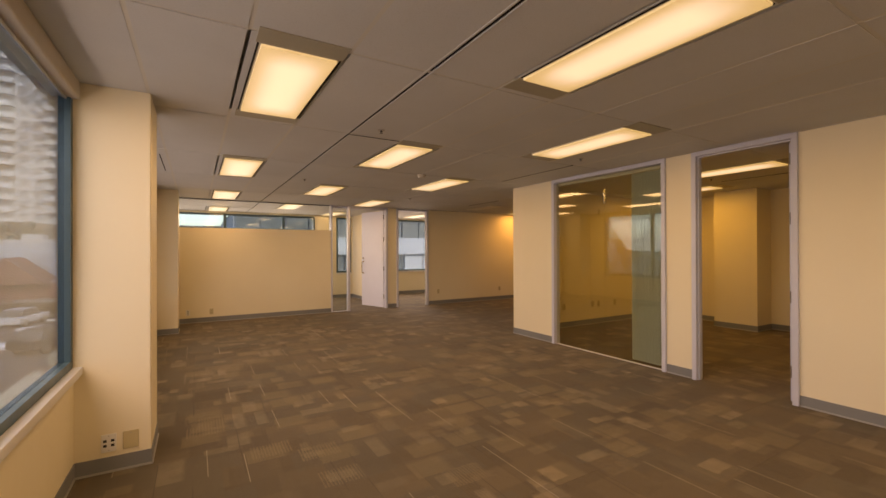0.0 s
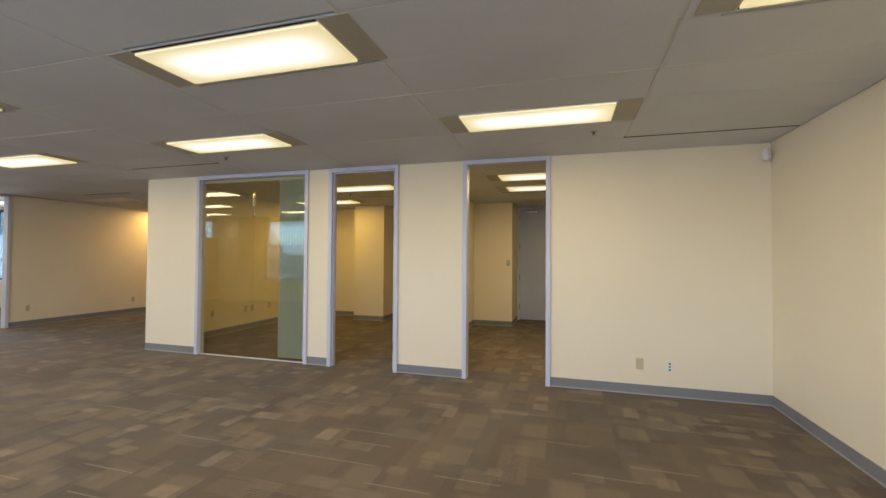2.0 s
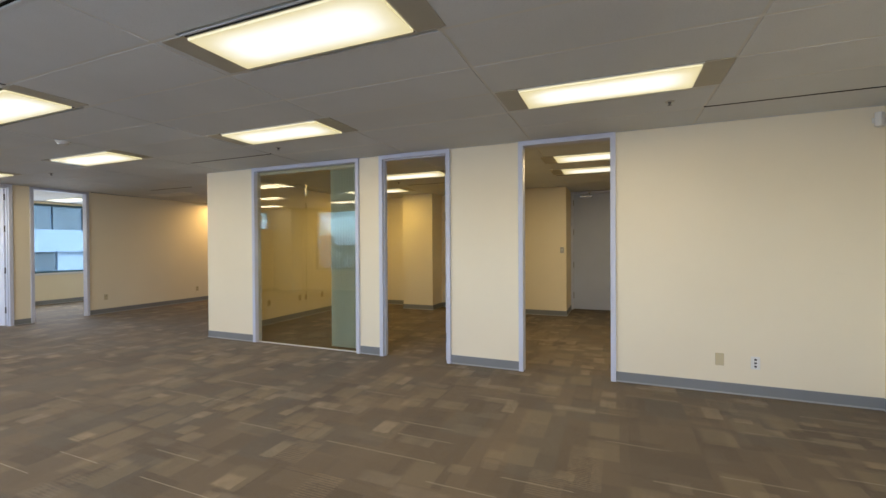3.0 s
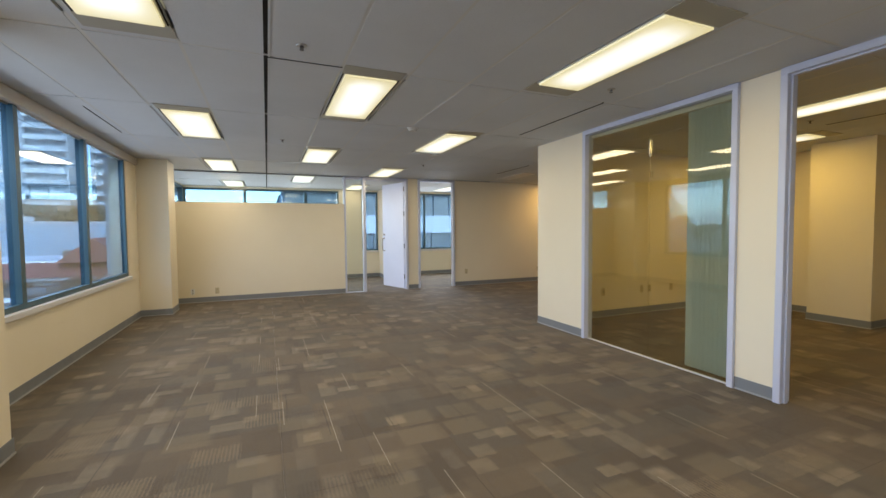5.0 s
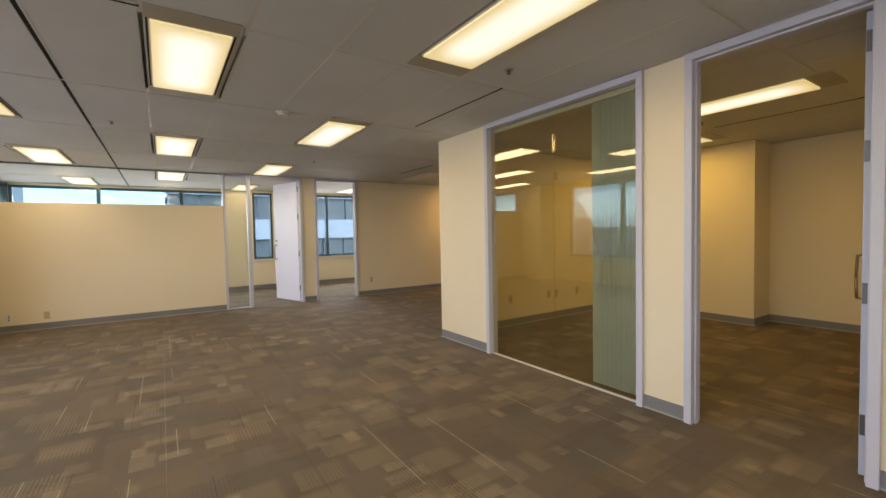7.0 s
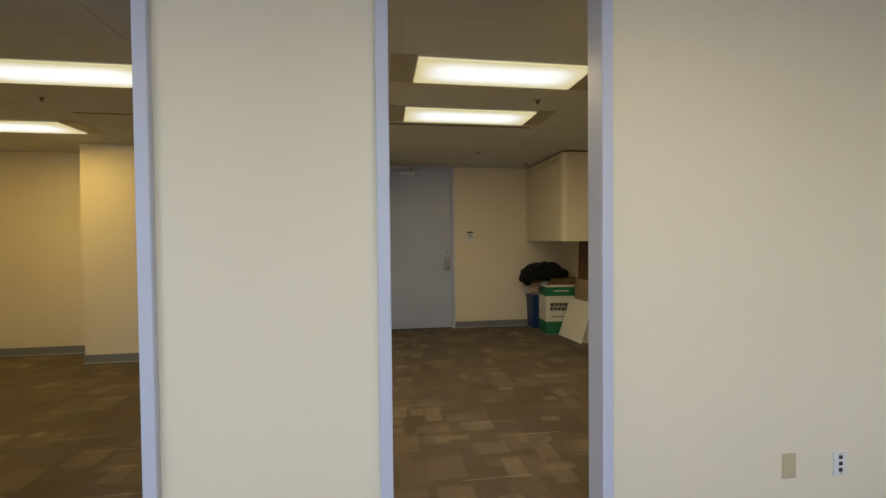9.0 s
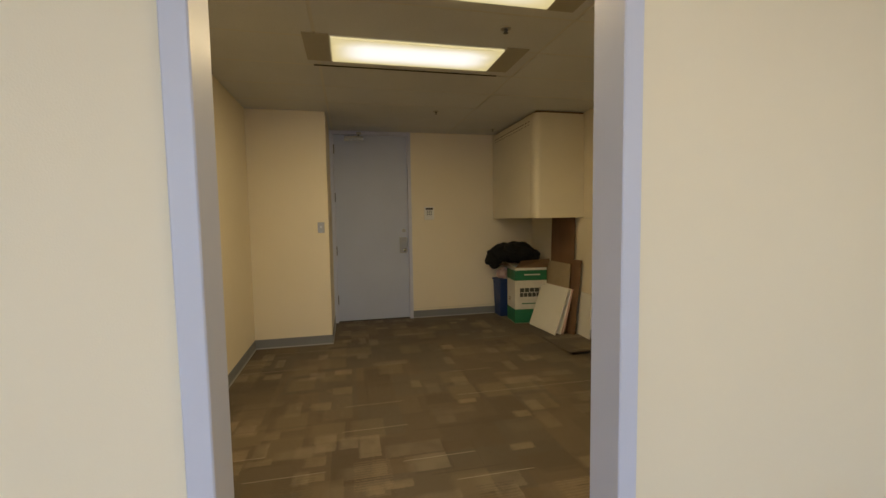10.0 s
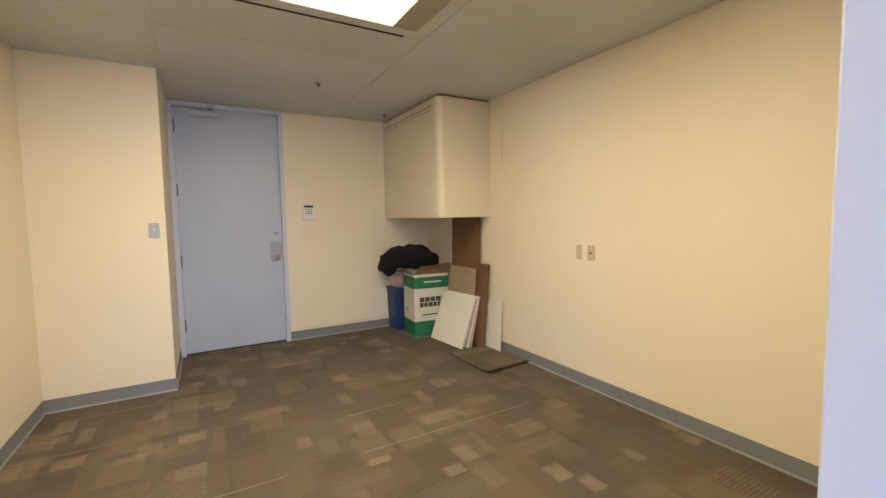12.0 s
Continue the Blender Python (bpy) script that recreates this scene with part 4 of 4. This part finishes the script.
def leaning_board(name, label, base_a, base_b, height, lean, thick, material, round_corner=0.0, edge=None):
    """A board standing on the line base_a to base_b and leaning back (to the right of that line)."""
    a, b = Vector((*base_a, 0)), Vector((*base_b, 0))
    w = (b - a).length
    ang = math.degrees(math.atan2((b - a).y, (b - a).x))
    m = Matrix.Translation((a.x, a.y, 0.001)) @ Euler((0, 0, radians(ang))).to_matrix().to_4x4() @ Euler((radians(-lean), 0, 0)).to_matrix().to_4x4()
    bm = boxes((0, w, 0, thick, 0, height))
    if round_corner:
        e = [e for e in bm.edges if all(v.co.z > height - 0.001 for v in e.verts) and all(v.co.x > w - 0.001 for v in e.verts)]
        bmesh.ops.bevel(bm, geom=e, offset=round_corner, segments=5, affect="EDGES")
    else:
        rounded(bm, 0.0015, 1)
    ob = tagged(new(name, mesh_of(name, bm, material)), label, "board")
    ob.matrix_basis = m
    return ob


leaning_board("board", "white melamine board leaning at the front of the stack", (3.43, -1.075), (3.99, -1.02), 0.53, -20, 0.018, WHITEBOARD)
leaning_board("board", "white-edged board leaning behind the front one", (3.445, -1.15), (3.99, -1.09), 0.535, -17.5, 0.022, WHITEBOARD)
leaning_board("board", "pale pink-edged board leaning in the stack", (3.44, -1.185), (3.97, -1.125), 0.53, -14.5, 0.02, PINKISH)
leaning_board("cardboard_sheet", "greyish tan cardboard sheet leaning among the boards", (3.54, -1.27), (4.16, -1.25), 0.80, -4, 0.012, TANCARD)
leaning_board("cardboard_sheet", "dark brown cardboard sheet leaning on the wall", (3.36, -1.275), (3.52, -1.27), 0.86, -6, 0.010, DARKCARD)
leaning_board("cardboard_sheet", "tall dark cardboard sheet standing under the wall cabinet", (3.52, -1.335), (4.08, -1.335), 1.345, -1.5, 0.010, DARKCARD)
leaning_board("board", "small white board with a rounded corner against the wall", (3.16, -1.345), (3.42, -1.345), 0.50, -3, 0.012, WHITEBOARD, 0.05)


def loose_tile():
    """A cut of carpet whose free edge curls up."""
    bm = bmesh.new()
    n = 10
    for low in (0.0, 0.007):
        for i in range(n + 1):
            for j in range(n + 1):
                u, v = i / n, j / n
                z = 0.003 + 0.024 * max(0.0, 1 - 3 * u) ** 2 * (0.5 + 0.5 * v) + 0.003 * (1 + noise.noise(Vector((u * 2, v * 2, 0)))) + low
                bm.verts.new((2.79 + 0.60 * u - 0.05 * v * (1 - u), -1.383 + 0.49 * v, z))
    bm.verts.ensure_lookup_table()
    m, top = n + 1, (n + 1) ** 2
    for i in range(n):
        for j in range(n):
            a = i * m + j
            bm.faces.new([bm.verts[top + k] for k in (a, a + m, a + m + 1, a + 1)])
            bm.faces.new([bm.verts[k] for k in (a, a + 1, a + m + 1, a + m)])
    ring = [i * m for i in range(n + 1)] + [n * m + j for j in range(1, n + 1)] + [i * m + n for i in range(n - 1, -1, -1)] + [j for j in range(n - 1, 0, -1)]
    for p, q in zip(ring, ring[1:] + ring[:1]):
        bm.faces.new([bm.verts[k] for k in (p, q, top + q, top + p)])
    tagged(new("carpet_piece", mesh_of("carpet_piece", bm, CARPET)), "loose curled brown carpet piece on the floor", "carpet")


loose_tile()
solid("cable_cover", boxes((3.172, 3.186, -1.3895, -1.383, 1.88, 2.497)), WALL, "thin painted cable cover high on the cream wall", "raceway", kind="")
solid("cable_raceway", boxes((4.729, 4.7395, -0.79, 0.36, 0.125, 0.135)), CABINET, "thin cream cable raceway above the base", "raceway", kind="")
bm = boxes((1.895, 1.905, 2.181, 2.1895, 1.892, 1.912))
rod(bm, (1.90, 2.18, 1.90), (1.90, 2.16, 1.895), 0.003, 8)
solid("wall_hook", bm, STEEL, "tiny metal hook on the cream wall", "hook", kind="")


# ---- outside ----
ZG = -5.0
bm = bmesh.new()
bmesh.ops.create_circle(bm, cap_ends=True, segments=64, radius=2500, matrix=Matrix.Translation((0, 0, ZG)))
solid("ground", bm, GROUND, "wet asphalt streets and car parks with old snow", "ground")
for y0, y1 in ((9.12, 9.62),):
    solid("facade_fin", boxes((WX - 0.36, WX - 0.2, y0, y1, ZG, 3.4)), CONCRETE, "pale concrete fin on the outside of the building", "facade")
solid("facade_base", boxes((WX - 0.2, 6.1, SOUTH - 0.12, FAR + 0.2, ZG, -0.15)), CONCRETE, "pale concrete storey under the office", "facade")


def shops():
    ob = thing("shop_row", "low shop row with a red fascia and snow on its roof", "building")
    x0, x1, y = -62, -7, 56
    part("wall", boxes((x0, x1, y, y + 14, ZG, -1.9)), SHOP, ob)
    bm = bmesh.new()
    vs = box(bm, x0 - 0.5, x1 + 0.5, y - 1.6, y + 1, -3.0, -1.6)
    for v in vs[4:6]:
        v.co.y += 1.5
    part("fascia", bm, REDROOF, ob, "sloping red fascia roof")
    part("snow", boxes((x0, x1, y - 0.1, y + 13.5, -1.6, -1.42)), SNOW, ob, "snow on the flat roof")
    part("sign_band", boxes((x0, x1, y - 1.3, y - 1.0, -3.35, -3.0)), WHITESPANDREL, ob, "pale sign band")
    part("snow", boxes((x0 + 12, x0 + 30, y - 1.9, y - 1.2, -3.02, -2.9)), SNOW, ob)
    rng = random.Random(5)
    x = x0 + 1
    while x < x1 - 3:
        w = rng.uniform(2.0, 4.0)
        part("shop_window", boxes((x, x + w, y - 0.06, y + 0.02, ZG + 0.5, -3.5)), rng.choice((DARKGLASS, DARKGLASS, CONCRETE, WHITESPANDREL)), ob)
        x += w + rng.uniform(0.5, 1.2)
    x = x0 + 3
    while x < x1:
        part("letter_bar", boxes((x, x + 0.5, y - 1.36, y - 1.29, -3.3, -3.05)), REDROOF, ob)
        x += rng.choice((0.7, 0.7, 0.7, 0.7, 4.0))
    for x in (-44, -33, -24, -15):
        part("roof_unit", boxes((x, x + 1.8, y + 3, y + 5, -1.42, -0.5)), SHOP, ob, "grey rooftop air unit")
    bm = bmesh.new()
    v = [bm.verts.new(p) for p in ((-23, y - 1.7, -1.6), (-17, y - 1.7, -1.6), (-20, y - 1.7, 0.9), (-23, y + 4, -1.6), (-17, y + 4, -1.6), (-20, y + 4, 0.9))]
    for f in ((0, 1, 2), (3, 5, 4), (0, 2, 5, 3), (1, 4, 5, 2)):
        bm.faces.new([v[i] for i in f])
    part("gable", bm, REDROOF, ob, "red gable over the entrance")


shops()


def hall(x0, x1, y, top, material, label):
    ob = thing("warehouse", label, "building")
    part("wall", boxes((x0, x1, y, y + 24, ZG, top - 0.4)), material, ob)
    part("parapet", boxes((x0 - 0.2, x1 + 0.2, y - 0.2, y + 24.2, top - 0.4, top)), WHITESPANDREL, ob)
    x = x0 + 5
    while x < x1 - 4:
        part("roof_unit", boxes((x, x + 2.4, y + 6, y + 9, top, top + 1.0)), CONCRETE, ob)
        x += 14
    x = x0 + 3
    while x < x1 - 3:
        part("cladding_joint", boxes((x, x + 0.12, y - 0.04, y + 0.02, ZG, top - 0.4)), CONCRETE, ob)
        x += 6.2


hall(-47, -14, 84, 3.2, PALEBLUE, "long pale blue metal-clad hall")
hall(-95, -48.5, 87, 7.0, CONCRETE, "tall pale concrete hall beside the blue one")


def slope():
    bm = bmesh.new()
    nx, ny = 40, 6
    for i in range(nx + 1):
        for j in range(ny + 1):
            x, y = -130 + 150 * i / nx, 112 + 60 * j / ny
            bm.verts.new((x, y, ZG + 14 * min(1, j / 2.5) + 1.2 * noise.noise(Vector((x * 0.05, y * 0.05, 0))) - (0.1 if j else 0)))
    bm.verts.ensure_lookup_table()
    for i in range(nx):
        for j in range(ny):
            a = i * (ny + 1) + j
            bm.faces.new([bm.verts[k] for k in (a, a + ny + 1, a + ny + 2, a + 1)])
    solid("hillside", bm, DRYGRASS, "dry brown winter slope behind the hall", "hillside")
    rng = random.Random(12)
    for bx, n, wide in ((-72, 60, 5.0), (-45, 50, 3.0), (-60, 40, 2.5), (-36, 60, 5.0)):
        bm = bmesh.new()
        for _ in range(n):
            c = (bx + rng.uniform(-wide, wide), 111 + rng.uniform(-1, 1), 4.6 + rng.uniform(-1.5, 2.6) * (0.6 + 0.4 * rng.random()))
            bmesh.ops.create_icosphere(bm, subdivisions=1, radius=rng.uniform(0.5, 1.1), matrix=Matrix.Translation(c) @ Euler((rng.random() * 3, rng.random() * 3, 0)).to_matrix().to_4x4())
        ob = thing("bush", "dull green evergreen bush on the slope", "bush")
        part("crown", bm, HEDGE, ob)
        bm = rod(bmesh.new(), (bx, 111, ZG), (bx, 111, 5), 0.25, 8, 0.12)
        part("trunk", bm, DARKCARD, ob)


slope()


def tower(x, y, w, d, floors, base, wall_mat, balconies, dark, label):
    ob = thing("apartment_tower", label, "building")
    top = base + floors * 3.0
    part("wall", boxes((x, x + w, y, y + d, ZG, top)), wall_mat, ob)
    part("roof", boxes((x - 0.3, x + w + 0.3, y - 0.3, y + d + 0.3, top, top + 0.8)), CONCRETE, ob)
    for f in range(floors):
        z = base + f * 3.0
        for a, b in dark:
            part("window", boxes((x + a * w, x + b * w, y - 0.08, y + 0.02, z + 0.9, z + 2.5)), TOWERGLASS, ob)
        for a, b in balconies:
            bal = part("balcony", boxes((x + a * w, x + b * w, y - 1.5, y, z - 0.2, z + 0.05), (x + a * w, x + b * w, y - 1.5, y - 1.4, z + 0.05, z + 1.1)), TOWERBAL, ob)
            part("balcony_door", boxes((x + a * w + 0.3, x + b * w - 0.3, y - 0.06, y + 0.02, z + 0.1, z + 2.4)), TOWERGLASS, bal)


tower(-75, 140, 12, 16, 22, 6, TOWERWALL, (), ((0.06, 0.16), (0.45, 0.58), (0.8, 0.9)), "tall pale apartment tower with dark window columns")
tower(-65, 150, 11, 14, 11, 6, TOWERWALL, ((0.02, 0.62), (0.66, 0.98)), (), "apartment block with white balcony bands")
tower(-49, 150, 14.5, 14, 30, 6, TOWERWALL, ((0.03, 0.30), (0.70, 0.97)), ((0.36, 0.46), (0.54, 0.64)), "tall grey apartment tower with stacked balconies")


def neighbour():
    ob = thing("office_block", "neighbouring office block with white bands and grey glazing", "building")
    y = 31
    part("wall", boxes((-2.6, 45, y + 0.4, y + 16, ZG, 4.0)), CONCRETE, ob)
    for z0, z1 in ((ZG + 0.5, ZG + 2), (-2.2, -0.6), (1.15, 2.45), (3.95, 4.3)):
        part("spandrel", boxes((-2.7, 45, y, y + 0.5, z0, z1)), WHITESPANDREL, ob, "white spandrel band")
    rng = random.Random(2)
    for z0, z1 in ((-0.6, 1.15), (2.45, 3.95)):
        x = -2.5
        while x < 30:
            w = rng.choice((1.3, 1.5, 1.7))
            part("window", boxes((x + 0.06, x + w - 0.06, y + 0.25, y + 0.45, z0, z1)), DARKGLASS if rng.random() < 0.9 else CONCRETE, ob)
            x += w
    bm = bmesh.new()
    v = [bm.verts.new(p) for p in ((-2.7, y + 3, 4.0), (14, y + 3, 4.0), (5, y + 3, 6.2), (-2.7, y + 13, 4.0), (14, y + 13, 4.0), (5, y + 13, 6.2))]
    for f in ((0, 1, 2), (3, 5, 4), (0, 2, 5, 3), (1, 4, 5, 2)):
        bm.faces.new([v[i] for i in f])
    part("roof", bm, CONCRETE, ob)


neighbour()


def street_lamp(x, y):
    ob = thing("street_lamp", "tall grey car park lamp with two arms", "street lamp", at=pose(x, y, ZG))
    part("pole", rod(bmesh.new(), (0, 0, 0), (0, 0, 6.2), 0.11, 10, 0.07), HINGE, ob)
    part("footing", rod(bmesh.new(), (0, 0, 0), (0, 0, 0.6), 0.3, 12), CONCRETE, ob)
    for s in (-1, 1):
        arm = part("arm", rod(bmesh.new(), (0, 0, 6.1), (s * 1.0, 0, 6.75), 0.045, 8), HINGE, ob)
        part("lamp_head", rounded(boxes((min(s * 0.9, s * 1.5), max(s * 0.9, s * 1.5), -0.15, 0.15, 6.72, 6.85)), 0.03, 2), HINGE, arm)


street_lamp(-25.1, 49)
street_lamp(-40, 62)


def car(x, y, turn, paint, label):
    ob = thing("car", label, "car", "parked cars", pose(x, y, ZG, 0, 0, turn))
    bm = boxes((-2.2, 2.2, -0.9, 0.9, 0.35, 0.95))
    part("body", rounded(bm, 0.12, 3), paint, ob)
    bm = bmesh.new()
    vs = box(bm, -1.7, 1.0, -0.82, 0.82, 0.93, 1.5)
    for v in vs[4:]:
        v.co.x = v.co.x * 0.72 - 0.1
        v.co.y *= 0.85
    part("glasshouse", rounded(bm, 0.05, 2), DARKGLASS, ob, "dark car windows")
    part("roof", rounded(boxes((-1.3, 0.6, -0.68, 0.68, 1.47, 1.54)), 0.03, 2), paint, ob)
    for wx in (-1.4, 1.4):
        for wy in (-0.82, 0.82):
            wheel = part("wheel", rod(bmesh.new(), (wx, wy - 0.1, 0.33), (wx, wy + 0.1, 0.33), 0.33, 18), TYRE, ob)
            part("rim", rod(bmesh.new(), (wx, wy - 0.11, 0.33), (wx, wy + 0.11, 0.33), 0.19, 14), STEEL, wheel)


car(-17.8, 51.2, 78, CARPAINT, "white car parked on the wet lot")
car(-22.5, 51, 84, CARDARK, "dark car parked before the shops")
car(-29.5, 51, 92, CARPAINT, "white car parked before the shops")
car(-34, 45, 15, CARDARK, "dark car parked on the wet lot")
car(-40, 51.5, 90, CARPAINT, "pale car parked before the shops")
car(-13.0, 38, 62, CARDARK, "dark car parked near the pavement")
for i, (x, y, w, d) in enumerate(((-30, 46.5, 16, 1.2), (-18, 40, 10, 1.5), (-26, 52.8, 22, 0.7), (-14, 48, 7, 1.2), (-49, 44, 2.5, 26), (-60, 40, 3, 34))):
    bm = bmesh.new()
    bmesh.ops.create_icosphere(bm, subdivisions=3, radius=1, matrix=Matrix.Translation((x, y, ZG)) @ Matrix.Diagonal((w / 2, d / 2, 0.35, 1)))
    for v in bm.verts:
        v.co.z = max(ZG - 0.05, v.co.z + 0.12 * noise.noise(v.co * 0.8))
    solid("snow_bank", bm, SNOW, "ploughed bank of old grey snow", "snow", kind="")


def far_block(x, y, w, d, h, material):
    ob = thing("low_building", "low pale building at the edge of the car park", "building")
    part("wall", boxes((x, x + w, y, y + d, ZG, h)), material, ob)
    part("roof", boxes((x - 0.3, x + w + 0.3, y - 0.3, y + d + 0.3, h, h + 0.4)), SNOW, ob, "snow-covered flat roof")
    k = y + 2
    while k < y + d - 3:
        part("window", boxes((x + w, x + w + 0.08, k, k + 2, ZG + 1.2, ZG + 3.0)), TOWERGLASS, ob)
        k += 3.6


far_block(-130, 18, 22, 40, 2.2, TOWERWALL)
far_block(-118, 64, 16, 30, 4.5, CONCRETE)
far_block(-95, -30, 20, 34, 0.5, SHOP)


def bare_tree(x, y, h, seed):
    rng = random.Random(seed)
    ob = thing("bare_tree", "leafless winter tree beyond the car park", "tree", "winter trees", pose(x, y, ZG))
    bm = rod(bmesh.new(), (0, 0, 0), (0, 0, h * 0.45), 0.2, 8, 0.12)
    part("trunk", bm, TREE, ob)
    bm = bmesh.new()
    for _ in range(26):
        a, z = rng.uniform(0, 6.283), h * rng.uniform(0.3, 0.5)
        q = (math.cos(a) * h * rng.uniform(0.1, 0.32), math.sin(a) * h * rng.uniform(0.1, 0.32), h * rng.uniform(0.6, 1.0))
        rod(bm, (0, 0, z), q, 0.07, 5, 0.02)
        for _ in range(5):
            e = (q[0] + rng.uniform(-0.9, 0.9), q[1] + rng.uniform(-0.9, 0.9), q[2] + rng.uniform(-0.4, 0.8))
            rod(bm, [c * 0.8 + z0 * 0.2 for c, z0 in zip(q, (0, 0, z))], e, 0.03, 4, 0.01)
    part("crown", bm, TREE, ob)


for i, (x, y) in enumerate(((-88, 30), (-92, 47), (-84, 62), (-98, 75), (-80, 18))):
    bare_tree(x, y, 9.5 + (i % 3), i)
car(-52, 36, 20, CARPAINT, "white car parked far across the lot")
car(-56, 44, 15, CARDARK, "dark car parked far across the lot")
car(-50, 52, 100, CARPAINT, "pale car parked far across the lot")



# ---- carpet tiles ----
def carpet_tiles():
    floor = bpy.data.objects["floor"]
    s = 0.5
    rest = bmesh.new()
    bm = bmesh.new()
    box(bm, 0.0004, s - 0.0004, 0.0004, s - 0.0004, -0.006, 0.0)
    shared = mesh_of("carpet_tile", bm, CARPET)
    rng = random.Random(21)
    count = 0
    for i in range(-12, 13):
        for j in range(-4, 28):
            x, y = i * s, j * s
            near = (-4.7 < x + 0.25 < 0.1 and 1.4 < y + 0.25 < 9.6) or (0 < x + 0.25 < 4.8 and -1.4 < y + 0.25 < 2.2)
            dz = rng.uniform(-0.0004, 0.0004)
            if near and count < 300 and x > WX and y > SOUTH:
                ob = new("carpet_tile", shared)
                ob.parent = floor
                ob.location = (x, y, dz)
                count += 1
            else:
                x0, x1, y0, y1 = max(x, WX - 0.05), min(x + s, 6.05), max(y, SOUTH - 0.05), min(y + s, FAR + 0.05)
                if x1 > x0 and y1 > y0:
                    box(rest, x0, x1, y0, y1, -0.006, dz)
    ob = part("carpet_field", rest, CARPET, floor)
    tagged(ob, kind="stuff")


carpet_tiles()
